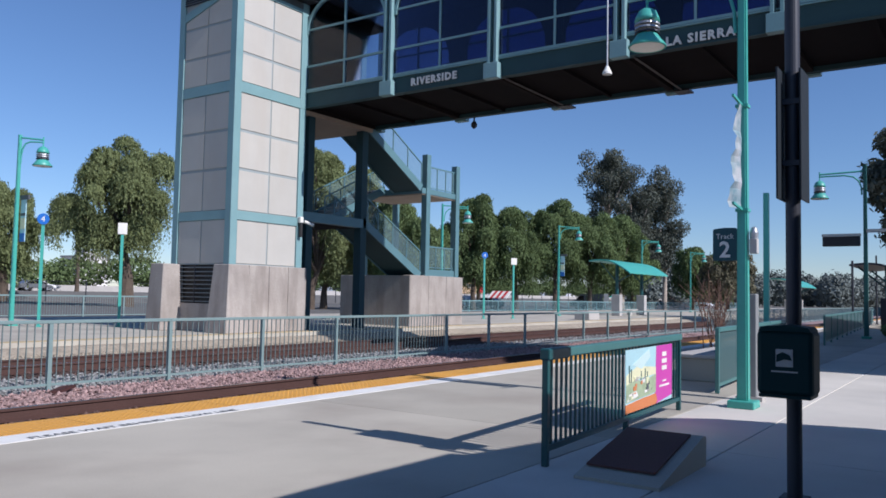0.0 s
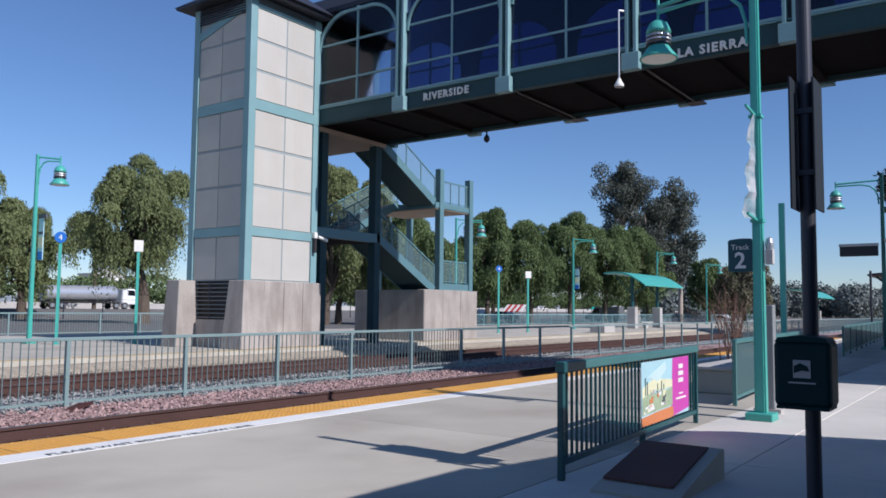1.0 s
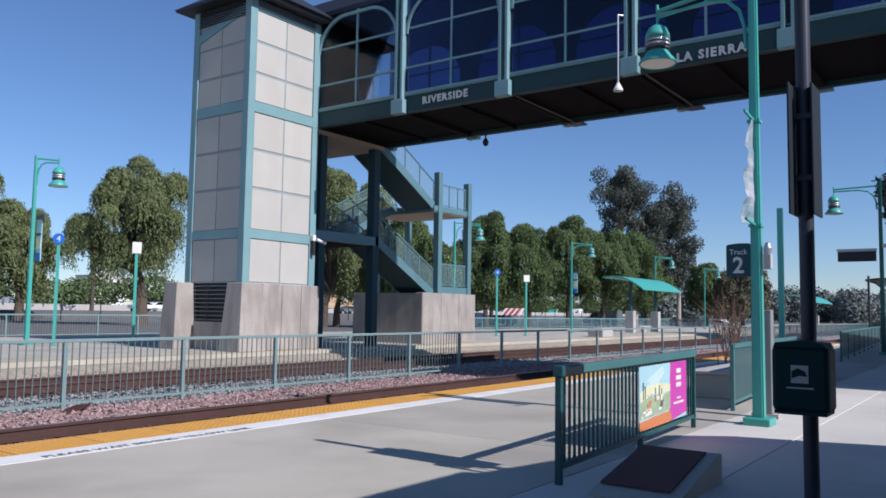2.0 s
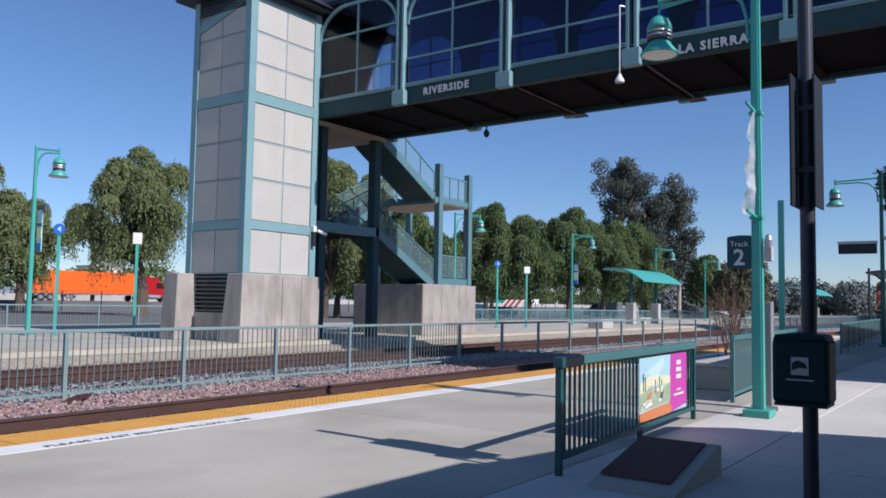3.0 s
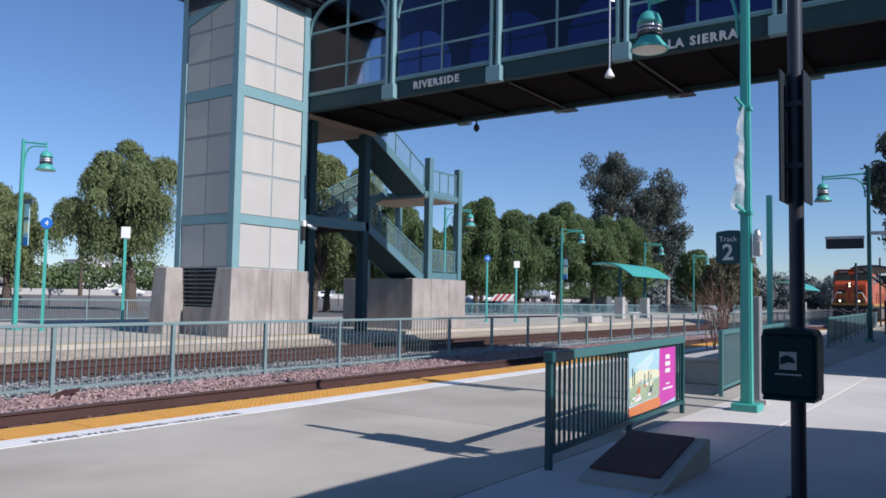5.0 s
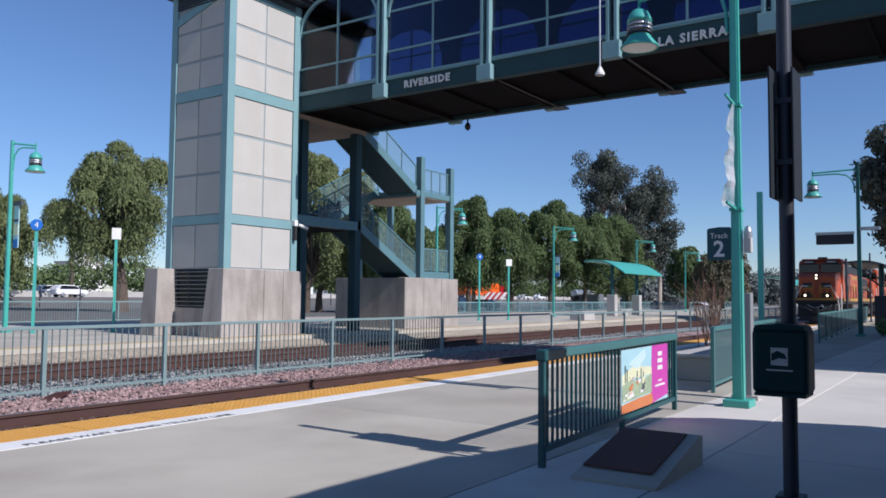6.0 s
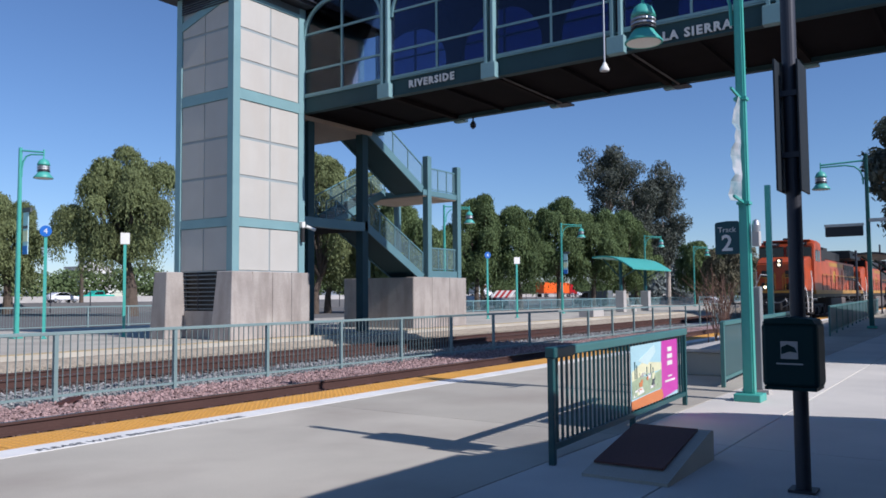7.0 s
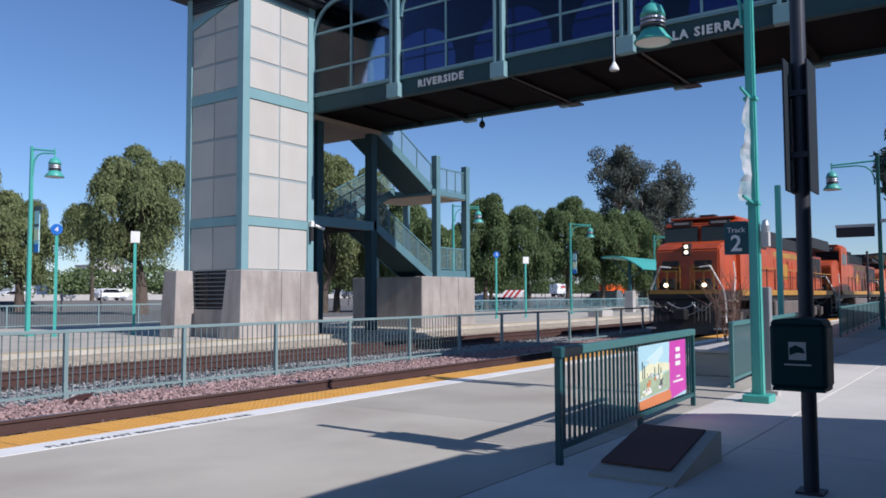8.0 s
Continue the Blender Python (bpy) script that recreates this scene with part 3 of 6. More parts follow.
def footbridge():
    t = thing("footbridge", "enclosed teal steel footbridge with blue-tinted windows over the tracks", "bridge")
    y0, y1 = BAYS[-1], TY0 + 3.0
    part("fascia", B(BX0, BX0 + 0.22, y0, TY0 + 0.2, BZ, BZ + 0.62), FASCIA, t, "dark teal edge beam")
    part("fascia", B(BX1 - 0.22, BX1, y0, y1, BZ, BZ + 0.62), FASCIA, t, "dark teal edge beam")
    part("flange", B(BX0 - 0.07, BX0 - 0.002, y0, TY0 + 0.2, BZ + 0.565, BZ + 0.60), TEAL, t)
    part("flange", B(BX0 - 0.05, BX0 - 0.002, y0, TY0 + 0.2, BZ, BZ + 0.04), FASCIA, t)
    # deck and cross beams: the shade underneath is put into their colour
    part("deck", B(BX0 + 0.22, BX1 - 0.22, y0, y1, BZ + 0.15, BZ + 0.60), SOFFIT, t, "underside of the bridge deck, coloured near-black for shade")
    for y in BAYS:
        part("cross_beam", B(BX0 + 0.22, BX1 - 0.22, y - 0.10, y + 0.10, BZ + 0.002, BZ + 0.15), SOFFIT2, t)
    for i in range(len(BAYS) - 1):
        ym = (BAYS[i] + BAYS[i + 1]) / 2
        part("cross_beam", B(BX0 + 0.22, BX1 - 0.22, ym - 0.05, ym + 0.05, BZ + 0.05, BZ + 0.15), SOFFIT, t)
    for y in (12.6, 8.4):
        part("pipe", rod(bmesh.new(), (BX0 + 0.15, y - 0.3, BZ - 0.04), (BX1 + 0.05, y - 0.3, BZ - 0.02), 0.03), TANKG, t, "thin grey drain pipe")
        part("pipe_shoe", B(BX1 - 0.25, BX1 + 0.3, y - 0.55, y - 0.05, BZ - 0.06, BZ - 0.002), DARKM, t)
    side_frames(t, BX0, -1)
    side_frames(t, BX1, 1)
    # inner piers and arched spandrels along the far side, their shade in the colour
    for i, y in enumerate(BAYS[1:]):
        part("inner_pier", B(BX1 - 0.34, BX1 - 0.14, y - 0.36, y + 0.36, BZ + 0.62, 12.4), INNER, t, "inner pier, coloured dark for shade")
        c = y + 2.09
        arch = [(c + 1.73 * math.cos(q), 10.55 + 1.62 * math.sin(q)) for q in np.linspace(0, math.pi, 13)]
        part("spandrel", prism(bmesh.new(), [(c - 1.73, 12.4), (c + 1.73, 12.4)] + arch, "x", BX1 - 0.30, BX1 - 0.18), INNER, t, "arched panel, coloured dark for shade")
    roof = [(BX0 + 0.04, 12.6), (BX0 + 0.6, 13.3), ((BX0 + BX1) / 2, 13.7), (BX1 - 0.6, 13.3), (BX1 + 0.2, 12.6), (BX1 + 0.2, 12.42), (BX0 + 0.04, 12.42)]
    part("roof", prism(bmesh.new(), roof, "y", y0, y1), DARKM, t, "dark curved bridge roof")
    for y in BAYS[1:]:
        # inner arch ribs between the two sides
        R = 1.4
        for c, s in ((BX0 + 0.12, 1), (BX1 - 0.12, -1)):
            arc = [(c + s * R * (1 - math.cos(q)), 12.4 - R + R * math.sin(q)) for q in np.linspace(0, math.pi / 2, 9)]
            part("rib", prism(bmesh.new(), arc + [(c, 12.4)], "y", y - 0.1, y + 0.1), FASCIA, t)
    for word, ya, yb in (("RIVERSIDE", 15.93, 13.95), ("LA SIERRA", 7.27, 5.22)):
        o = text("lettering", word, 0.335, WHITE, t, pose(BX0 - 0.05, (ya + yb) / 2, BZ + (0.19 if ya > 10 else 0.10), 90, 0, -90), 0.02, 0.012)
        o.data.space_character = 1.24
        tagged(o, "raised white letters on the beam")
    # fittings hanging below
    for (x, y, z) in ((BX1 - 0.1, 16.1, BZ - 0.02),):
        f = thing("dome_camera", "small dark dome camera hanging under the bridge", "camera")
        part("stem", rod(bmesh.new(), (x, y, z - 0.12), (x, y, z + 0.05), 0.03), DARKM, f)
        part("dome", lathe(bmesh.new(), [(0.03, z - 0.42), (0.11, z - 0.34), (0.12, z - 0.24), (0.05, z - 0.12)], x, y), DARKM, f)
    x, y = BX0 - 0.30, 8.75
    s = part("speaker_pole", rod(bmesh.new(), (x, y, BZ - 0.35), (x, y, 9.9), 0.025), STEEL, t, "thin pole with a white bell speaker")
    part("arm", rod(bmesh.new(), (x, y, 9.88), (BX0 - 0.09, 8.60, 9.88), 0.03), STEEL, s)
    part("bell", lathe(bmesh.new(), [(0.13, BZ - 0.52), (0.13, BZ - 0.46), (0.07, BZ - 0.35), (0.04, BZ - 0.28)], x, y), WHITE, s)


# ---- stair ----
def stair():
    t = thing("stair_tower", "open teal steel switchback stair on concrete bases beside the lift tower", "stairs")
    X0, X1, Y0, Y1 = 27.7, 31.9, 20.85, 24.9
    part("base_wall", B(X0 - 0.02, X0 + 0.4, Y0 + 0.02, Y1, 0, 2.23, 0.02), BASE, t, "board-marked concrete wall")
    for i in range(3):
        w = (X1 - X0) / 3
        part("base_block", B(X0 + i * w, X0 + (i + 1) * w - 0.015, Y0, Y0 + 0.4, 0, 2.25, 0.015), BASE, t, "weathered concrete block")
    part("base_wall", B(X1 - 0.4, X1, Y0 + 0.4, Y1, 0, 2.24, 0.02), BASE, t)
    part("base_slab", B(X0 + 0.4, X1 - 0.4, Y0 + 0.4, Y1, 2.05, 2.22), BASE, t)
    xa, xb = 24.5, 28.5          # flight ends
    def flight(y0, z0, z1, xs, xe, name):
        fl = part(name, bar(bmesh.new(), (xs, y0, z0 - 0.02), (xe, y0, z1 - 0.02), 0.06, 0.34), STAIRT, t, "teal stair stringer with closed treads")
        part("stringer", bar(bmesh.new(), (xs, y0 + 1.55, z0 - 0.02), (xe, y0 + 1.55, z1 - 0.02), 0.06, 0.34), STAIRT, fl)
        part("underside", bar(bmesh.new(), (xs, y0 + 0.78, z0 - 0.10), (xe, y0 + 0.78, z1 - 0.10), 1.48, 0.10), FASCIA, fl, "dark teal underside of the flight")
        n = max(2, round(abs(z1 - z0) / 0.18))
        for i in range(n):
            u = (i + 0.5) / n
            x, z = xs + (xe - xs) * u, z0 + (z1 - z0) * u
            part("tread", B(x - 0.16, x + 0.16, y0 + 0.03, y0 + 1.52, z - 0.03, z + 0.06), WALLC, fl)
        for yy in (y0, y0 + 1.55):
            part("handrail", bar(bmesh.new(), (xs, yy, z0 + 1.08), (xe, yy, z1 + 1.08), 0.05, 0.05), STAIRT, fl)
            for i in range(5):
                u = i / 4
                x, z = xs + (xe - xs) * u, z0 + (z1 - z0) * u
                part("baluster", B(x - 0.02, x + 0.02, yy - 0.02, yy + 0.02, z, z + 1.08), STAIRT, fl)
            prism_pts = [(xs, z0 + 0.2), (xe, z1 + 0.2), (xe, z1 + 1.0), (xs, z0 + 1.0)]
            part("mesh_screen", prism(bmesh.new(), prism_pts, "y", yy - 0.004, yy + 0.004), CLEAR, fl, "see-through screen").visible_shadow = False
    flight(Y0 + 0.1, 2.25, 4.35, 28.5, xa, "lower_flight")
    flight(Y0 + 2.2, 4.35, 6.2, xa, 28.4, "middle_flight")
    flight(Y0 + 0.1, 6.2, 8.5, 28.5, xa - 0.2, "upper_flight")
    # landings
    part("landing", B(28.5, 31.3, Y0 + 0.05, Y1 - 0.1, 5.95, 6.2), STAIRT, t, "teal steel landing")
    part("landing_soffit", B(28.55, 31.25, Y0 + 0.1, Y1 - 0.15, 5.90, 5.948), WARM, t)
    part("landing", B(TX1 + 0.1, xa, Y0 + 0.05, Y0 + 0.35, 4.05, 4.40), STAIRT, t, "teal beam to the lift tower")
    # landing underside, its shade set by the near-black colour
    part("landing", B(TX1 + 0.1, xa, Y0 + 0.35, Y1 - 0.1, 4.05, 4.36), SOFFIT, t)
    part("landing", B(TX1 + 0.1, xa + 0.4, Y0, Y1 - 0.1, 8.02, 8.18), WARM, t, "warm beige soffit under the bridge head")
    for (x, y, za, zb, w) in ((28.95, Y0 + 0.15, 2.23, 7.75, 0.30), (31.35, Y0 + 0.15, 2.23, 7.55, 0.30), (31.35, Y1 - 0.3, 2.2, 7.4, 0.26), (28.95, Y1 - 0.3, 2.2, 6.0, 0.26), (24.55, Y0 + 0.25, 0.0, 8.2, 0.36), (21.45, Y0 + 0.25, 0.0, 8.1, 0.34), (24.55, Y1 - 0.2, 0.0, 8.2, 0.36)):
        # columns below x = 25 take the darker colour to stand for shade
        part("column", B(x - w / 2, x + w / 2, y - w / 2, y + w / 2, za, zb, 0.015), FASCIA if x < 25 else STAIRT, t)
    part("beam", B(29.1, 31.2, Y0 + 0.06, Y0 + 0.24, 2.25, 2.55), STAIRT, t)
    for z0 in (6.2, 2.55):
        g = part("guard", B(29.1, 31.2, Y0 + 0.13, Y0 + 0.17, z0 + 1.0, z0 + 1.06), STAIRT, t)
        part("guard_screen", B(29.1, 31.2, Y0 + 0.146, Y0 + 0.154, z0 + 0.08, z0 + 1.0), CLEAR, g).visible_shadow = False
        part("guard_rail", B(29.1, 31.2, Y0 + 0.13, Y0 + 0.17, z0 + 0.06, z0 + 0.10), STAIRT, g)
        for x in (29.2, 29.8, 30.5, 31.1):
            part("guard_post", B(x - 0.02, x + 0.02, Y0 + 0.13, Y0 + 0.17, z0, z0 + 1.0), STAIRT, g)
    # dark wall at the stair foot
    part("side_screen", B(TX1 + 0.15, TX1 + 0.25, Y0 + 0.5, Y1 - 0.2, 4.4, 8.0), CLEAR, t).visible_shadow = False


# dark teal of the beams; also gives the shaded stair columns their darkness
FASCIA = mat("dark_teal_beam_and_column_shade", (0.028, 0.064, 0.071), 0.6, spec=0.25, var=0.15, bump=0.05)
# inner wall colour, darkened because that side stands in shade
INNER = mat("shade_dark_inner_wall", (0.085, 0.085, 0.09), 0.8, spec=0.1, var=0.15)
# brown of the cross beams, darkened for the shade below the deck
SOFFIT2 = mat("shade_darkened_brown_beam", (0.022, 0.017, 0.016), 0.85, spec=0.05, var=0.2)
ground()
platform_near()
tracks()
island()
center_fence()
lift_tower()
footbridge()
stair()


# ---- near platform things ----
def guard_panel():
    """Low steel guard with pickets and a printed banner tied to it."""
    a, b = Vector((5.96, 3.05, 0)), Vector((10.05, 3.27, 0))
    L = (b - a).length
    t = thing("guard_fence", "dark green steel picket guard fence standing on the platform", "fence", at=tuple(a), rz=math.degrees(math.atan2(b.y - a.y, b.x - a.x)))
    part("top_rail", B(0.40, L + 0.03, -0.04, 0.04, 0.885, 0.965, 0.012), RAILT, t, "teal painted top rail")
    part("end_cap", B(-0.035, 0.40, -0.045, 0.045, 0.875, 0.970, 0.012), GREEN, t)
    part("bottom_rail", B(0, L, -0.02, 0.02, 0.12, 0.17), GREEN, t)
    for x in (0.0, L * 0.5, L):
        hi = 0.12 if 0 < x < L else 0.885
        part("post", B(x - 0.027, x + 0.027, -0.027, 0.027, 0.0, hi, 0.005), GREEN, t)
    pk = mesh_of("picket", B(-0.010, 0.010, -0.010, 0.010, 0.17, 0.885), GREEN)
    n = 38
    for i in range(1, n):
        piece("picket", pk, t, (i * L / n, 0, 0))
    ban = thing("banner", "pale blue and magenta advertising banner tied to the guard fence", "banner", at=tuple(a), rz=math.degrees(math.atan2(b.y - a.y, b.x - a.x)))
    x0, x1, xm = 1.86, 3.58, 2.92
    y = -0.055
    part("cloth", B(x0, x1, y, y + 0.008, 0.215, 0.865), SKYP, ban, "pale blue printed cloth")
    part("magenta_field", prism(bmesh.new(), [(xm - 0.05, 0.215), (xm + 0.05, 0.215), (x1, 0.26), (x1, 0.865), (xm + 0.02, 0.865)], "y", y - 0.002, y + 0.004), MAGENTA, ban, "magenta printed field")
    part("orange_field", prism(bmesh.new(), [(x0, 0.212), (xm - 0.02, 0.212), (xm + 0.06, 0.24), (xm, 0.33), (x0 + 0.5, 0.32), (x0, 0.30)], "y", y - 0.004, y + 0.003), ORP, ban)
    part("printed_hills", prism(bmesh.new(), [(x0 + 0.02, 0.32), (xm, 0.345), (xm, 0.55), (x0 + 0.6, 0.50), (x0 + 0.35, 0.54), (x0 + 0.02, 0.5)], "y", y - 0.003, y + 0.003), GRP, ban)
    part("printed_glow", prism(bmesh.new(), [(x0 + 0.02, 0.5), (x0 + 0.35, 0.54), (xm, 0.55), (xm, 0.63), (x0 + 0.4, 0.68), (x0 + 0.02, 0.6)], "y", y - 0.0025, y + 0.003), YEP, ban)
    part("printed_boat", prism(bmesh.new(), [(x0 + 0.05, 0.33), (x0 + 0.42, 0.36), (x0 + 0.36, 0.42), (x0 + 0.12, 0.40)], "y", y - 0.005, y + 0.003), WHITE, ban)
    part("printed_diamond", prism(bmesh.new(), [(x0 + 0.22, 0.70), (x0 + 0.55, 0.64), (x0 + 0.85, 0.76), (x0 + 0.80, 0.84)], "y", y - 0.0028, y + 0.003), PALEP, ban)
    rng = np.random.default_rng(33)
    for k in range(22):
        u, w, q, h = rng.uniform(0.08, 0.95), rng.uniform(0.03, 0.12), rng.uniform(0.34, 0.56), rng.uniform(0.012, 0.05)
        part("printed_building", B(x0 + u, min(x0 + u + w, xm - 0.02), y - 0.0055 - 0.0001 * k, y, q, q + h), (GRP, WALLC, ORP, YEP, INK, WHITE)[k % 6], ban)
    for i, (px, h) in enumerate(((0.12, 0.70), (0.18, 0.66), (0.52, 0.62), (0.66, 0.64), (0.74, 0.60))):
        part("printed_tree", B(x0 + px - 0.012, x0 + px + 0.014, y - 0.0045, y, 0.52, h), GREEN, ban)
    for z, w, h in ((0.735, 0.17, 0.05), (0.655, 0.20, 0.05), (0.575, 0.20, 0.05), (0.44, 0.16, 0.018), (0.385, 0.40, 0.022)):
        part("lettering_bar", B(xm + 0.33 - w / 2, xm + 0.33 + w / 2, y - 0.005, y, z, z + h), WHITE, ban)


def hatch():
    t = thing("access_hatch", "sloping concrete hatch kerb with a dark rusty steel lid", "hatch")
    x0, x1, y0, y1 = 5.72, 6.88, 2.0, 2.68
    bm = prism(bmesh.new(), [(x0, 0.0), (x1, 0.0), (x1, 0.24), (x1 - 0.06, 0.255), (x0, 0.025)], "y", y0, y1)
    part("kerb", bm, CONCRETE, t)
    bm = prism(bmesh.new(), [(x0 + 0.19, 0.075), (x1 - 0.10, 0.245), (x1 - 0.10, 0.264), (x0 + 0.19, 0.091)], "y", y0 + 0.10, y1 - 0.02)
    part("lid", bm, LID, t, "dark rusty steel lid")


def bell(t, x, y, z, s=1.0):
    """Bell-shaped lantern; z is the rim."""
    b = part("lantern", lathe(bmesh.new(), [(0.10 * s, z + 0.155 * s), (0.27 * s, z - 0.0 * s), (0.28 * s, z + 0.02 * s), (0.20 * s, z + 0.12 * s), (0.155 * s, z + 0.19 * s), (0.15 * s, z + 0.20 * s)], x, y, 24), AQUA, t, "turquoise bell-shaped lantern", True)
    for k in range(3):
        part("louvre_ring", lathe(bmesh.new(), [(0.14 * s, z + (0.215 + 0.06 * k) * s), (0.185 * s, z + (0.21 + 0.06 * k) * s), (0.18 * s, z + (0.235 + 0.06 * k) * s), (0.14 * s, z + (0.25 + 0.06 * k) * s)], x, y, 20), DARKM if k == 0 else STEEL, b)
    part("glass_core", lathe(bmesh.new(), [(0.125 * s, z + 0.19 * s), (0.125 * s, z + 0.40 * s)], x, y, 14), WALLC, b)
    part("cap", lathe(bmesh.new(), [(0.185 * s, z + 0.395 * s), (0.17 * s, z + 0.45 * s), (0.13 * s, z + 0.54 * s), (0.06 * s, z + 0.59 * s), (0.02 * s, z + 0.60 * s), (0.018 * s, z + 0.72 * s)], x, y, 20), AQUA, b, "", True)
    part("reflector", lathe(bmesh.new(), [(0.05 * s, z + 0.01), (0.25 * s, z + 0.006), (0.10 * s, z + 0.14 * s)], x, y, 20), WHITE, b)


def lamp_post(name, label, x, y, top, arm_z, reach, dx=0.0, w=0.15, s=1.0, paint=None):
    t = thing(name, label, "street lamp", "turquoise lamp posts", at=(x, y, 0))
    part("base", B(-0.17, 0.17, -0.17, 0.17, 0.0, 0.10, 0.015), AQUA, t)
    bm = bmesh.new()
    prismz = bmesh.ops.create_cube(bm, size=1)
    for v in prismz["verts"]:
        k = w if v.co.z < 0 else w * 0.72
        v.co = Vector((math.copysign(k / 2, v.co.x), math.copysign(k / 2, v.co.y), 0.10 if v.co.z < 0 else top))
    bmesh.ops.bevel(bm, geom=[e for e in bm.edges if abs(e.verts[0].co.z - e.verts[1].co.z) > 1], offset=0.02, segments=2, affect='EDGES')
    part("pole", bm, paint or AQUA, t)
    lx, ly = dx, reach
    u = Vector((lx, ly, 0))
    ends = u.normalized()
    bell(t, lx, ly, arm_z - 0.78 * s, s)
    arm = part("arm", rod(bmesh.new(), tuple(ends * 0.05 + Vector((0, 0, arm_z + 0.10))), tuple(u + Vector((0, 0, arm_z + 0.02))), 0.028 * s), AQUA, t)
    pts = [u + Vector((0, 0, arm_z - 0.07)), u * 0.45 + Vector((0, 0, arm_z - 0.05)), u * 0.25 + Vector((0, 0, arm_z - 0.12)), u * 0.13 + Vector((0, 0, arm_z - 0.30)), u * 0.08 + Vector((0, 0, arm_z - 0.55)), u * 0.07 + Vector((0, 0, arm_z - 0.85))]
    bm = bmesh.new()
    for p, q in zip(pts, pts[1:]):
        rod(bm, p, q, 0.025 * s, n=8)
    part("brace", bm, AQUA, arm)
    part("arm_stem", rod(bmesh.new(), tuple(u + Vector((0, 0, arm_z - 0.12))), tuple(u + Vector((0, 0, arm_z + 0.12))), 0.022 * s), AQUA, arm)
    return t


def near_lamp():
    x, y = 10.88, 2.68
    t = lamp_post("lamp_post", "turquoise steel lamp post with bell lantern, banner and track sign", x, y, 6.35, 5.88, 1.42, 0.25, 0.145)
    bm = bmesh.new()
    rows = [(2.62 + 1.36 * k / 16, 0.022 * math.sin(k * 1.1) + 0.012 * math.sin(k * 2.7)) for k in range(17)]
    grid = [[bm.verts.new((-0.09 - 0.20 * q / 4, w * (0.3 + q / 4) + 0.10 * q / 4 * (1 - (z - 2.62) / 1.36), z)) for q in range(5)] for z, w in rows]
    for lo, hi in zip(grid, grid[1:]):
        for q in range(4):
            bm.faces.new((lo[q], lo[q + 1], hi[q + 1], hi[q]))
    bmesh.ops.solidify(bm, geom=bm.faces[:], thickness=0.006)
    ba = part("banner", bm, BANNERP, t, "rippled white and blue cloth banner")
    for z in (2.60, 4.0):
        part("banner_arm", bar(bmesh.new(), (0, 0, z), (-0.50, 0.0, z + 0.05), 0.03, 0.03), AQUA, ba)
        part("clamp", B(-0.08, 0.08, -0.08, 0.08, z - 0.02, z + 0.02), AQUA, ba)
    sg = part("track_sign", B(-0.02, 0.01, 0.07, 0.39, 1.93, 2.34, 0.004), SIGNG, t, "dark teal sign reading Track 2")
    part("sign_cap", prism(bmesh.new(), [(0.07, 2.34), (0.39, 2.34), (0.37, 2.36), (0.23, 2.375), (0.09, 2.37)], "x", -0.02, 0.01), SIGNG, sg)
    text("lettering", "2", 0.30, WHITE, sg, pose(-0.026, 0.23, 1.98, 90, 0, -90), 0.003, 0.006)
    text("lettering", "Track", 0.10, WHITE, sg, pose(-0.026, 0.23, 2.225, 90, 0, -90), 0.003)
    bx = part("call_box", B(-0.05, 0.05, -0.19, -0.09, 2.02, 2.22, 0.012), WALLC, t, "small pale equipment box")
    part("beacon", lathe(bmesh.new(), [(0.05, 2.22), (0.055, 2.30), (0.04, 2.36), (0.01, 2.38)], 0.0, -0.14, 14), STEEL, bx)
    g = thing("utility_cabinet", "narrow grey steel utility cabinet behind the lamp post", "cabinet", at=(11.75, 2.80, 0))
    part("body", B(-0.08, 0.08, -0.10, 0.17, 0.06, 1.50, 0.015), STEELG, g)
    part("foot", B(-0.1, 0.1, -0.18, 0.18, 0.0, 0.06), WALLC, g)


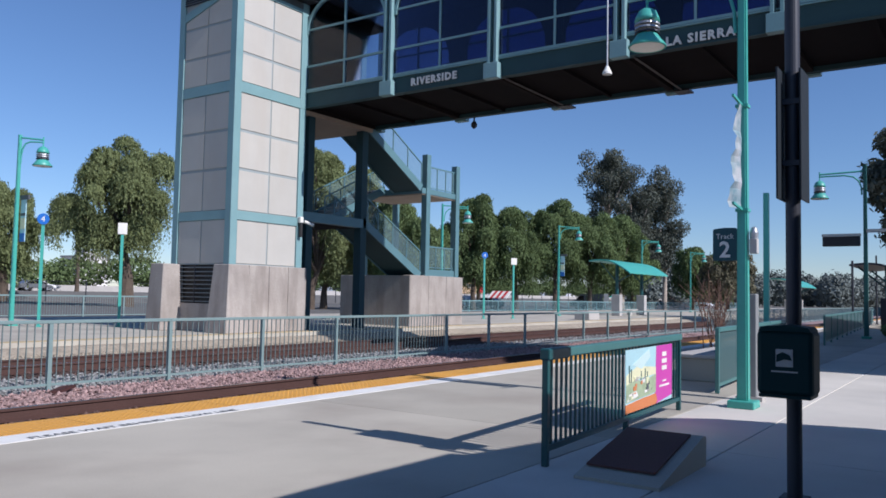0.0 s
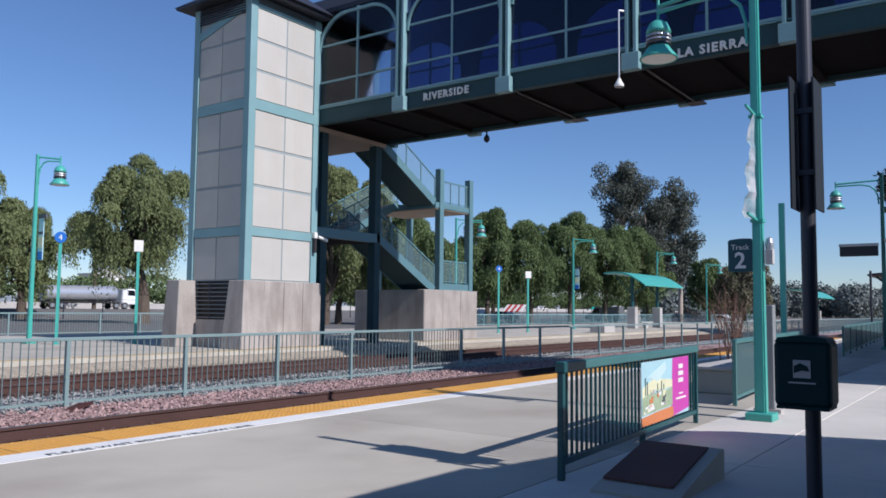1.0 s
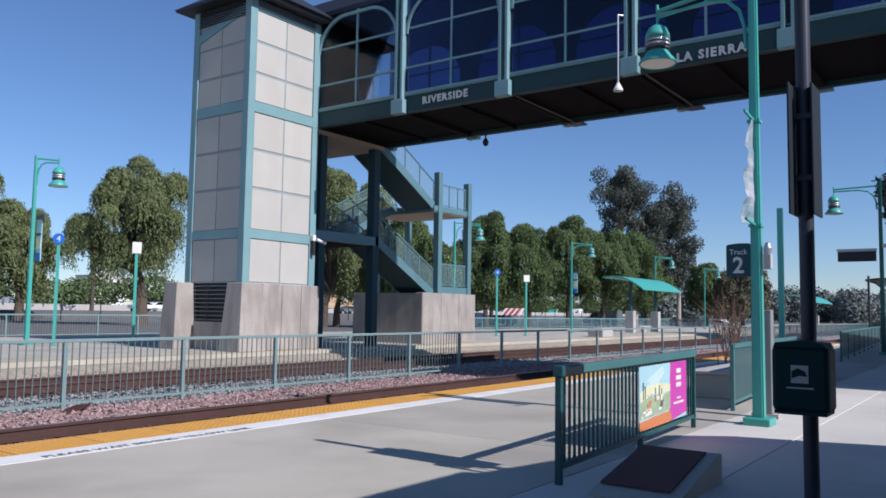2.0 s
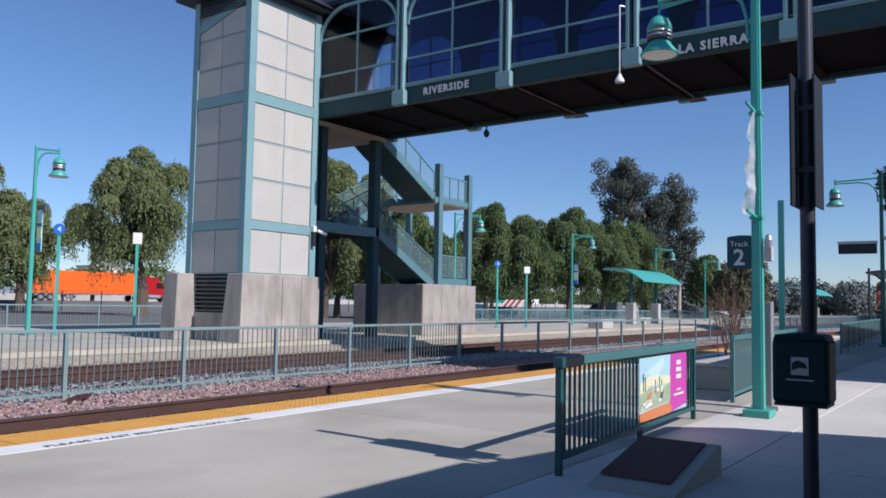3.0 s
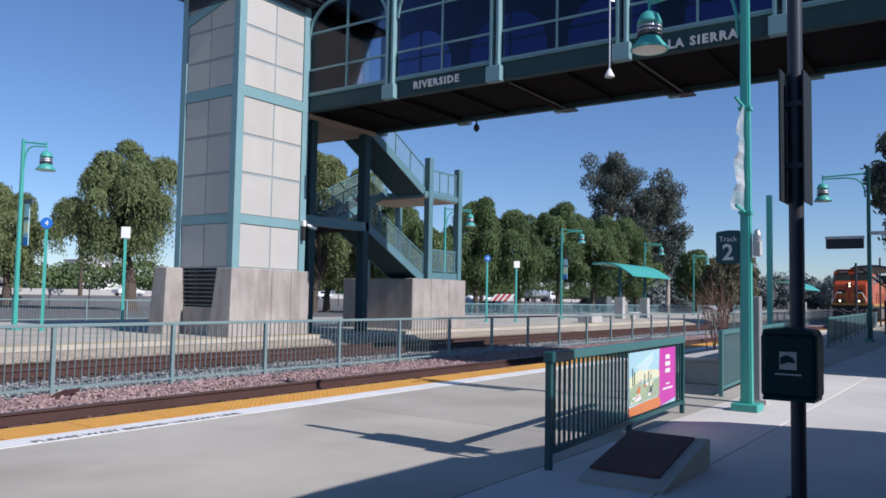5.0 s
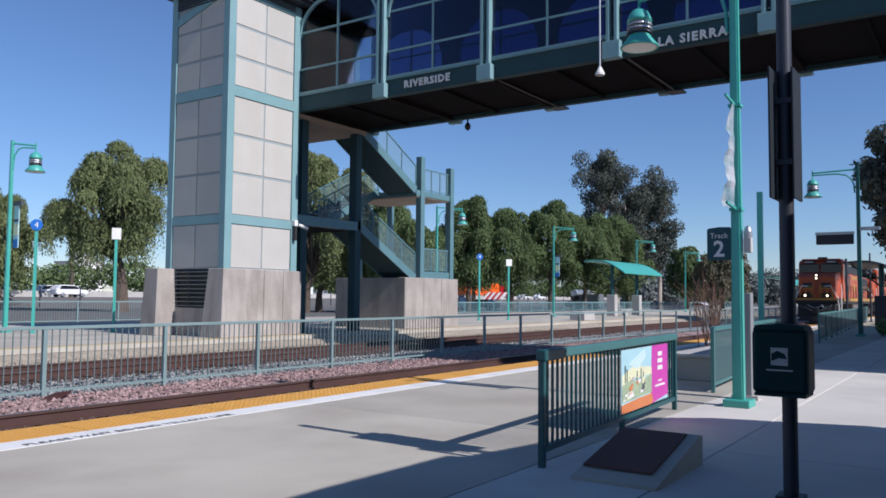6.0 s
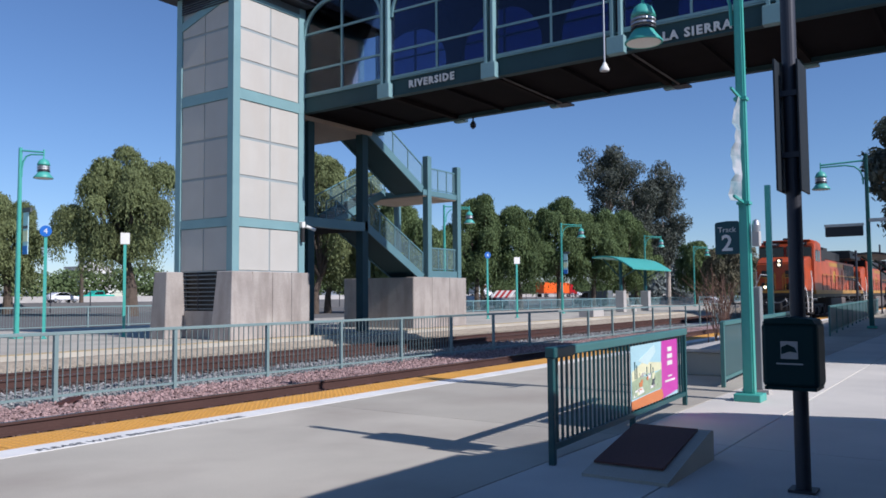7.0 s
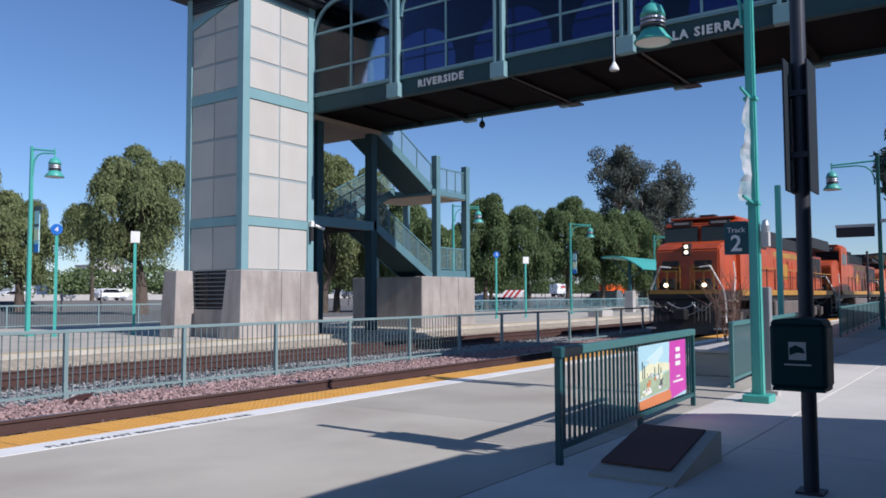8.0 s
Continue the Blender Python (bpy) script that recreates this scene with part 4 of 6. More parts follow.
def bin_pole():
    x, y = 6.13, 1.16
    t = thing("sign_pole", "dark grey steel pole carrying two flat sign boards", "sign pole", at=(x, y, 0))
    part("pole", rod(bmesh.new(), (0, 0, 0.02), (0, 0, 3.80), 0.052, n=20), DARKM, t, smooth=False)
    part("base_plate", B(-0.09, 0.09, -0.09, 0.09, 0.0, 0.02), DARKM, t)
    for sy, xa, xb in ((0.068, -0.20, 0.16), (-0.068, -0.10, 0.20)):
        b = part("sign_board", B(xa, xb, sy - 0.008, sy + 0.008, 2.13, 3.08, 0.004), BOARD, t, "flat dark sign board")
        for z in (2.4, 2.85):
            part("clamp", B(-0.06, 0.06, min(sy, 0), max(sy, 0), z - 0.02, z + 0.02), DARKM, b)
    c = thing("brochure_box", "dark green plastic box with a pale emblem fixed to the pole", "box", at=(x, y, 0))
    part("body", B(-0.33, -0.055, -0.182, 0.182, 0.76, 1.20, 0.03), BOXG, c)
    part("side_flange", B(-0.20, -0.10, 0.182, 0.205, 0.80, 1.16, 0.006), BOXG, c)
    lid = part("lid", prism(bmesh.new(), [(-0.17, 1.195), (0.17, 1.195), (0.15, 1.225), (0.0, 1.24), (-0.15, 1.225)], "x", -0.34, -0.05), BOXG, c)
    part("lower_lip", B(-0.335, -0.05, -0.165, 0.165, 0.742, 0.765), BOXG, c)
    e = part("emblem", B(-0.334, -0.329, -0.055, 0.055, 0.955, 1.075), WALLC, c, "pale square emblem with curved bands")
    part("emblem_band", prism(bmesh.new(), [(-0.05, 1.00), (0.0, 1.005), (0.05, 0.985), (0.05, 1.035), (0.01, 1.055), (-0.035, 1.035)], "x", -0.337, -0.333), BOXG, e)
    part("lettering_bar", B(-0.333, -0.329, -0.085, 0.085, 0.917, 0.927), WALLC, c)


def fence_y(x):
    return 3.39 + 0.065 * (x - 12.23)


def screen_fence():
    """Mesh-filled panels along the platform."""
    L = 2.4
    ang = math.degrees(math.atan(0.065))
    first = thing("screen_fence_panel", "teal framed fence panel with perforated screen on the platform", "fence", "screen fence panels", at=(12.23, 3.39, 0), rz=ang)
    part("post", B(-0.03, 0.03, -0.03, 0.03, 0.0, 0.98, 0.005), RAILT, first)
    part("top_rail", B(0.03, L, -0.035, 0.035, 0.92, 0.99, 0.008), RAILT, first)
    part("bottom_rail", B(0.03, L, -0.02, 0.02, 0.10, 0.15), RAILT, first)
    part("screen", B(0.03, L, -0.006, 0.006, 0.15, 0.92), SCREEN, first, "teal perforated metal screen")
    for i in range(1, 3):
        copy_thing(first, pose(12.23 + i * L, fence_y(12.23 + i * L), 0, 0, 0, ang))
    for i in range(14):
        x = 28.3 + i * L
        copy_thing(first, pose(x, fence_y(x), 0, 0, 0, ang))
    b = thing("ramp_block", "low pale concrete ramp block beside the fence", "ramp")
    part("block", B(13.8, 21, 3.85, 4.55, 0, 0.40, 0.02), CONCRETE, b)
    part("coping", B(13.74, 21, 3.80, 4.60, 0.40, 0.46, 0.01), WALLC, b, "pale concrete coping")
    p = thing("thin_pole", "slim turquoise steel pole", "pole", at=(19.6, 4.3, 0))
    part("shaft", B(-0.06, 0.06, -0.06, 0.06, 0.0, 3.95, 0.01), AQUA, p)
    part("foot", B(-0.12, 0.12, -0.12, 0.12, 0.0, 0.05), AQUA, p)
    # this pole gets the shaded copy of the turquoise
    d = lamp_post("lamp_post", "turquoise lamp post, pole darkened for shade, with a display board along the platform", 35.2, 4.0, 6.9, 6.55, 1.60, -0.3, 0.17, 1.25, SHADEAQUA)
    bd = part("display_board", B(-0.1, 0.1, 0.18, 1.55, 3.66, 4.05, 0.03), DARKM, d, "dark departure display board")
    part("display_top", B(-0.12, 0.12, 0.16, 1.57, 4.05, 4.16), STEEL, bd)
    part("second_lantern", B(-0.15, 0.15, -0.75, -0.05, 4.20, 4.32), STEEL, d)
    for px_, py_, hh in ((44.0, 5.6, 3.5), (60.0, 6.2, 4.6)):
        q = thing("thin_pole", "slim dark steel pole far along the platform", "pole", at=(px_, py_, 0))
        part("shaft", rod(bmesh.new(), (0, 0, 0), (0, 0, hh), 0.055), DARKM, q)
        part("foot", B(-0.12, 0.12, -0.12, 0.12, 0.0, 0.05), DARKM, q)
    h = thing("hedge", "low green clipped hedge beside the platform", "hedge")
    leaves(h, "leaf_mass", [(36.5, 3.0, 0.35, 1.2, 0.6, 0.35), (38.5, 2.9, 0.35, 1.4, 0.6, 0.35)], 900, 0.10, LEAF3, 21)


# ---- plants ----
def blades(parent, name, c, n, a, size, slim, material, rng):
    """One flat leaf spray at each place c, facing n, its tip towards a."""
    m = len(c)
    n = n + rng.normal(0, 0.62, (m, 3))
    n /= np.linalg.norm(n, axis=1)[:, None]
    a = a - n * (a * n).sum(1)[:, None]
    a /= np.linalg.norm(a, axis=1)[:, None]
    b = np.cross(n, a)
    s = size * rng.uniform(0.6, 1.4, (m, 1))
    q = np.stack([c - a * s, c + b * s * slim, c + a * s * 1.3, c - b * s * slim], 1)
    ob = raw(name, q.reshape(-1, 3).tolist(), np.arange(4 * m).reshape(-1, 4).tolist(), material)
    ob.parent = parent
    return ob


def leaves(parent, name, blobs, n, size, material, seed, droop=0.0, jitter=0.25):
    """Many small leaf sprays filling ellipsoids (x, y, z, rx, ry, rz), densest near their skins and facing outwards."""
    rng = np.random.default_rng(seed)
    vol = np.array([b[3] * b[4] * b[5] for b in blobs]) ** 0.75
    pick = rng.choice(len(blobs), n, p=vol / vol.sum())
    bl = np.array(blobs, float)[pick]
    d = rng.normal(size=(n, 3))
    d /= np.linalg.norm(d, axis=1)[:, None]
    r = rng.uniform(0.45, 1.0, n) ** 0.5 * (1 + rng.normal(0, jitter * 0.5, n))
    c = bl[:, :3] + d * r[:, None] * bl[:, 3:]
    c[:, 2] -= droop * rng.uniform(0, 1, n) ** 2 * bl[:, 5]
    a = rng.normal(size=(n, 3))
    if droop:
        a[:, 2] -= 1.5
    return blades(parent, name, c, d, a, size, 0.5 if droop else 0.7, material, rng)


def strands(parent, name, blobs, n, per, length, size, material, seed):
    """Weeping sprays: short leaf blades strung along hanging strands that start on the skins of ellipsoids."""
    rng = np.random.default_rng(seed)
    vol = np.array([b[3] * b[4] * b[5] for b in blobs]) ** 0.7
    bl = np.array(blobs, float)[rng.choice(len(blobs), n, p=vol / vol.sum())]
    d = rng.normal(size=(n, 3))
    d /= np.linalg.norm(d, axis=1)[:, None]
    d[:, 2] = np.abs(d[:, 2]) * 1.1 - 0.25
    top = bl[:, :3] + d * bl[:, 3:] * rng.uniform(0.75, 1.06, (n, 1))
    out = d.copy()
    out[:, 2] = 0
    L = length * rng.uniform(0.2, 1.0, n) ** 1.5
    u = (np.arange(per)[None] + rng.uniform(0, 1, (n, per))) / per
    c = top[:, None] + out[:, None] * (0.35 * np.sqrt(u) * L[:, None] * 0.5)[..., None]
    c[..., 2] -= (u ** 1.3) * L[:, None]
    c += rng.normal(0, 0.09, c.shape)
    face = d[:, None] + np.zeros_like(c)
    face[..., 2] *= (1 - u)
    a = rng.normal(0, 0.4, c.shape)
    a[..., 2] -= 1.0
    return blades(parent, name, c.reshape(-1, 3), face.reshape(-1, 3), a.reshape(-1, 3), size, 0.42, material, rng)


def tree(name, label, x, y, height, spread, crown_z, material, seed, n=7000, size=0.28, droop=0.6, trunk=0.35, bark=None, lobes=9, group="trees", base=-0.4):
    rng = np.random.default_rng(seed)
    t = thing(name, label, "tree", group)
    bm = bmesh.new()
    fork = crown_z + 0.12 * (height - crown_z)
    lean = rng.normal(0, 0.03, 2) * height
    mid = (x + lean[0] * 0.3 + rng.normal(0, 0.15), y + lean[1] * 0.4, fork * 0.5)
    rod(bm, (x, y, base), mid, trunk * 1.25, trunk * 0.9, 10)
    rod(bm, mid, (x + lean[0], y + lean[1], fork), trunk * 0.9, trunk * 0.65, 10)
    blobs = []
    for i in range(lobes + 14):
        a = 2.4 * i + rng.uniform(-0.4, 0.4)
        v = (i + 0.5) / (lobes + 14)
        u = rng.uniform(0.35, 0.95) * math.sin(math.pi * (0.20 + 0.72 * v)) ** 0.8
        h = crown_z + (height - crown_z) * (0.20 + 0.72 * v + rng.uniform(-0.06, 0.06))
        p = (x + lean[0] + spread * u * math.cos(a), y + lean[1] + spread * u * math.sin(a), h)
        rod(bm, (x + lean[0], y + lean[1], fork - 0.1), p, trunk * 0.35, trunk * 0.1, 6)
        rr = spread * rng.uniform(0.15, 0.36)
        blobs.append((*p, rr, rr, rr * rng.uniform(0.7, 1.0)))
    part("trunk", bm, bark or BARK, t, "dark rough trunk and limbs")
    if droop >= 0.8:
        per = 9
        strands(t, "crown", blobs, int(n * 2.2 / per), per, spread * 0.75, size * 0.74, material, seed)
        leaves(t, "inner_crown", [(b[0], b[1], b[2], b[3] * 0.8, b[4] * 0.8, b[5] * 0.8) for b in blobs], n // 3, size * 0.8, material, seed + 500, 0.3)
    else:
        leaves(t, "crown", blobs, int(n * 1.5), size * 0.8, material, seed, droop)
    return t


def greenery():
    P = "drooping green pepper tree with a thick dark trunk"
    tree("pepper_tree", P, 44.8, 67.4, 16.6, 5.2, 3.0, LEAF, 11, 34000, 0.17, 1.3, 0.65, lobes=11)
    tree("pepper_tree", "hazy drooping pepper tree beside the freeway", 44.6, 90.0, 13.6, 4.6, 2.5, LEAF, 12, 20000, 0.2, 1.2, 0.5)
    tree("pepper_tree", "hazy drooping pepper tree beside the freeway", 38.6, 91.0, 13.0, 4.0, 2.5, LEAF, 13, 16000, 0.2, 1.2, 0.4)
    tree("pepper_tree", "tall green tree behind the stair tower", 57.6, 55.8, 17.2, 4.2, 1.5, LEAF, 14, 26000, 0.17, 1.2, 0.4)
    tree("pepper_tree", "tall green tree behind the stair tower", 63.0, 53.6, 15.0, 3.6, 1.0, LEAF, 15, 22000, 0.17, 1.2, 0.4)
    tree("pepper_tree", "tall green tree behind the stair tower", 60.4, 56.6, 16.4, 3.4, 1.0, LEAF, 17, 20000, 0.17, 1.2, 0.35)
    for i, (x, y, h, s) in enumerate(((62.0, 48.8, 11.5, 3.6), (67.5, 49.6, 9.8, 3.2), (72.0, 50.4, 9.0, 2.3))):
        tree("pepper_tree", "dense green tree behind the stair tower", x, y, h, s, 1.6, LEAF3, 90 + i, 15000, 0.175, 1.2, 0.3)
    tree("pepper_tree", "tall hazy tree at the end of the freeway row", 38.2, 92.5, 21.0, 5.6, 4.0, LEAF, 19, 16000, 0.22, 1.0, 0.5)
    G = "dense green tree in the row behind the island platform"
    for i, (x, y, h, s) in enumerate(((78.8, 50.0, 13.2, 3.9), (83.0, 46.6, 11.6, 4.2), (86.2, 43.0, 13.0, 4.2), (90.0, 40.4, 11.4, 4.3), (94.5, 38.8, 12.2, 3.9), (99.0, 38.2, 9.2, 3.6), (96.0, 60.0, 10.5, 4.0))):
        tree("grove_tree", G, x, y, h * 1.04, s, 2.3, LEAF3, 30 + i, 24000, 0.175, 1.25, 0.3, lobes=11, group="grove trees")
    tree("palm_like_tree", "thin ragged tree beside the freeway", 61.5, 104.0, 13.0, 3.0, 9.0, LEAF, 16, 2200, 0.3, 0.9, 0.25, lobes=6, base=0.2)
    # two-lobed eucalyptus
    t = thing("eucalyptus", "tall dark grey-green eucalyptus with pale trunks", "tree", "trees")
    bm = bmesh.new()
    X0, Y0 = 113.0, 45.5
    rod(bm, (118.0, 40.6, -0.4), (117.8, 40.4, 9.0), 0.40, 0.28, 10)
    rod(bm, (X0, Y0, -0.4), (X0 - 0.5, Y0 + 0.2, 10.0), 0.6, 0.5, 10)
    blobs = []
    rng = np.random.default_rng(77)
    for cx, cy, cz, rx, rz, k in ((X0 - 1.4, Y0 + 1.6, 19.0, 4.6, 5.4, 26), (X0 + 1.2, Y0 - 1.6, 15.5, 4.2, 5.4, 20), (117.4, 40.2, 17.6, 2.9, 4.8, 18), (117.0, 40.6, 8.0, 2.5, 2.6, 12), (116.8, 40.6, 11.5, 3.2, 3.8, 14), (X0 + 1.0, Y0 - 2.0, 10.0, 3.8, 3.4, 12), (115.2, 43.0, 14.0, 2.6, 4.6, 14), (X0 - 1.4, Y0 + 1.6, 20.0, 2.4, 3.0, 8)):
        for i in range(k):
            d = rng.normal(size=3)
            d /= np.linalg.norm(d)
            u = rng.uniform(0.4, 1.0)
            p = (cx + d[0] * rx * u, cy + d[1] * rx * u, cz + d[2] * rz * u)
            blobs.append((*p, 1.45, 1.45, 1.3))
            rod(bm, (cx, cy, cz - rz), p, 0.12, 0.05, 5)
    part("trunk", bm, PALEBARK, t, "pale smooth trunks and limbs")
    leaves(t, "crown", blobs, 58000, 0.16, LEAF2, 41, 0.5)
    # small trees right of it
    for i, (x, y, h, s) in enumerate(((109.0, 33.6, 8.8, 3.2), (111.5, 31.0, 8.0, 3.4), (104.0, 27.5, 9.0, 3.6))):
        tree("grove_tree", "brownish green tree along the tracks", x, y, h, s, 1.5, LEAF5 if i == 2 else LEAF3, 50 + i, 9000, 0.22, 0.9, 0.25, group="grove trees")
    tree("street_tree", "dark leafy tree behind the platform", 66.0, 4.2, 14.0, 4.6, 5.0, LEAF2, 60, 9000, 0.26, 0.4, 0.35)
    # twiggy bare shrub
    s = thing("bare_shrub", "leafless reddish brown twiggy shrub beside the ramp", "shrub")
    bm = bmesh.new()
    rng = np.random.default_rng(8)
    for i in range(26):
        a, u = rng.uniform(0, 6.28), rng.uniform(0.2, 1)
        p0 = Vector((17.9 + rng.normal(0, 0.12), 4.95 + rng.normal(0, 0.12), 0.0))
        p1 = p0 + Vector((math.cos(a) * 0.45 * u, math.sin(a) * 0.45 * u, rng.uniform(0.9, 1.5)))
        p2 = p1 + Vector((rng.normal(0, 0.22), rng.normal(0, 0.22), rng.uniform(0.3, 0.7)))
        rod(bm, p0, p1, 0.012, 0.008, 4)
        rod(bm, p1, p2, 0.007, 0.003, 4)
        for k in range(3):
            p3 = p1 + Vector((rng.normal(0, 0.25), rng.normal(0, 0.25), rng.uniform(0.1, 0.5)))
            rod(bm, p1.lerp(p0, 0.15 * k), p3, 0.005, 0.002, 3)
    part("twig_mass", bm, TWIG, s)
    leaves(s, "dry_leaves", [(17.9, 4.95, 1.4, 0.55, 0.55, 0.75)], 70, 0.025, LEAF4, 9)
    # low far scrub and distant woods
    f = tagged(leaves(None, "roadside_scrub", [(66 + 9 * i, 124 + (i % 2) * 3, 3.0 + (i % 3) * 0.8, 6, 3, 2.6) for i in range(-8, 30)], 80000, 0.26, LEAF3, 70), "dark green scrub along the far side of the freeway", "scrub", kind="stuff")
    rng = np.random.default_rng(72)
    clumps = [(190 + 9 * i + rng.uniform(-4, 4), 78 - 1.4 * i + rng.uniform(-5, 5), 4.0 + rng.uniform(0, 2.0), 6, 6, rng.uniform(4.5, 7.5) * (1.0 - 0.012 * i)) for i in range(30)]
    clumps += [(300 + 10 * i, 44 - 1.6 * i, 4.5, 8, 6, rng.uniform(5, 9)) for i in range(16)]
    tagged(leaves(None, "distant_woods", clumps, 85000, 0.48, HAZELEAF, 71), "distant trees on the skyline, tinted for haze", "woods", kind="stuff")


# ---- island things ----
def island_fence():
    D, y = 2.4, 36.2
    first = thing("rear_fence_panel", "teal steel fence panel along the rear of the island platform", "fence", "rear platform fence")
    part("top_rail", B(0, D, -0.03, 0.03, 0.92, 0.99), TEAL, first)
    part("bottom_rail", B(0, D, -0.02, 0.02, 0.10, 0.14), TEAL, first)
    part("post", B(-0.035, 0.035, -0.035, 0.035, 0.0, 0.92), TEAL, first)
    bm = bmesh.new()
    for i in range(1, 15):
        box(bm, i * D / 15 - 0.012, i * D / 15 + 0.012, -0.012, 0.012, 0.14, 0.92)
    tagged(part("picket_infill", bm, TEAL, first), kind="stuff")
    first.location = (49.2, y, 0)
    for i in range(19, 60):
        copy_thing(first, pose(6.0 + i * D, y, 0))


def car_park_fence():
    D, y, z0, z1 = 2.62, 43.5, -0.30, 0.97
    first = thing("car_park_fence_panel", "pale teal steel rail fence panel beside the car park", "fence", "car park fence", at=(31.4 - D, y, 0))
    part("top_rail", B(0, D, -0.03, 0.03, z1 - 0.08, z1), FENCE, first)
    part("bottom_rail", B(0, D, -0.02, 0.02, z0 + 0.10, z0 + 0.15), FENCE, first)
    part("post", B(D - 0.045, D + 0.045, -0.04, 0.04, z0, z1 - 0.08), FENCE, first)
    pk = mesh_of("picket", B(-0.007, 0.007, -0.007, 0.007, z0 + 0.15, z1 - 0.08), FENCE)
    for i in range(1, 17):
        piece("picket", pk, first, (i * D / 17, 0, 0))
    for i in range(2, 7):
        copy_thing(first, pose(31.4 - i * D, y, 0))


def shelter(x, y, rz, label, col, half=7.0, drop=0.0, stone=None):
    t = thing("shelter", label, "shelter", "platform shelters", at=(x, y, 0), rz=rz)
    arc = [(-1.7 + 3.4 * u, 3.45 - drop + 0.95 * u + 0.45 * math.sin(math.pi * u)) for u in np.linspace(0, 1, 12)]
    part("roof", prism(bmesh.new(), arc + [(p[0], p[1] - 0.10) for p in arc[::-1]], "y", -half, half), col, t, "curved sheet metal roof")
    for yy in (-0.62 * half, 0.62 * half):
        part("pier", B(-0.35, 0.35, yy - 0.3, yy + 0.3, 0.0, 1.7, 0.03), stone or WALLC, t, "dark steel pier" if stone else "pale concrete pier")
        part("strut", rod(bmesh.new(), (0, yy, 1.7), (0, yy, 4.30 - drop), 0.14), GREEN, t)
        for sx in (-1.5, 1.5):
            part("brace", rod(bmesh.new(), (0, yy, 2.7 - drop * 0.6), (sx, yy, 3.92 - drop + 0.27 * sx), 0.05), GREEN, t)
    part("bench", B(-0.25, 0.25, -1.3, 1.3, 0.42, 0.5, 0.02), WALLC, t)
    part("bench_leg", B(-0.15, 0.15, -0.2, 0.2, 0.0, 0.42), WALLC, t)


def post_sign(name, label, x, y, z, disc, col, w=0.42, num=""):
    t = thing(name, label, "sign", at=(x, y, 0), rz=55)
    part("post", B(-0.05, 0.05, -0.05, 0.05, 0.0, z), AQUA, t)
    part("foot", B(-0.1, 0.1, -0.1, 0.1, 0.0, 0.05), AQUA, t)
    if disc:
        f = part("disc", rod(bmesh.new(), (-0.055, 0.0, z - 0.05), (-0.085, 0.0, z - 0.05), w * 0.47, n=20), col, t, "round blue sign")
        text("lettering", num, 0.27, WHITE, f, pose(-0.09, 0.0, z - 0.14, 90, 0, -90), 0.002)
    else:
        part("plate", B(-0.08, -0.052, -w / 2, w / 2, z - 0.42, z, 0.01), col, t, "white square plate")


def island_things():
    lamps = [("turquoise lamp post with bell lantern on the island platform", *p) for p in ((14.5, 28.6), (38.8, 26.9), (54.2, 26.8), (70.3, 26.3), (89.9, 27.9))]
    for i, (lab, x, y) in enumerate(lamps):
        t = lamp_post("lamp_post", lab, x, y, 6.85, 6.65, *((-1.28, 0.80) if i else (-0.75, 0.45)), 0.15, 1.2)
        if i in (0, 2):
            b = part("pole_banner", B(0.10, 0.13, -0.44, -0.10, 3.0, 4.5), SKYP, t, "pale blue and yellow printed banner")
            part("banner_print", B(0.09, 0.10, -0.43, -0.12, 3.45, 3.85), YEP, b)
            part("banner_head", B(0.08, 0.15, -0.62, -0.06, 4.5, 4.66), INK, b)
            part("banner_foot", B(0.09, 0.10, -0.43, -0.11, 3.0, 3.3), SIGNB, b)
            part("banner_stripe", B(0.09, 0.10, -0.43, -0.11, 3.92, 4.02), INK, b)
    post_sign("platform_sign", "round blue sign on a turquoise post", 14.9, 27.5, 3.85, True, SIGNB, num="4")
    post_sign("platform_sign", "round blue sign on a turquoise post", 40.9, 25.2, 3.9, True, SIGNB, num="4")
    post_sign("platform_notice", "white square notice on a turquoise post", 17.1, 26.1, 3.8, False, WHITE, 0.32)
    post_sign("platform_notice", "white square notice on a turquoise post", 43.6, 24.7, 3.8, False, WHITE, 0.40)
    shelter(63.0, 24.6, 90, "turquoise curved-roof shelter on pale piers on the island platform", AQUA, 4.4)
    shelter(118.0, 22.3, 90, "turquoise curved-roof shelter far along the island platform", AQUA)
    shelter(54.0, 4.7, 90, "dark curved-roof shelter along the platform", DARKM, 5.0, 0.85, DARKM)
    w = thing("platform_planter", "low pale concrete block at the end of the island fence", "block")
    part("block", B(46, 47.6, 20.6, 21.6, 0, 0.55, 0.03), WALLC, w)


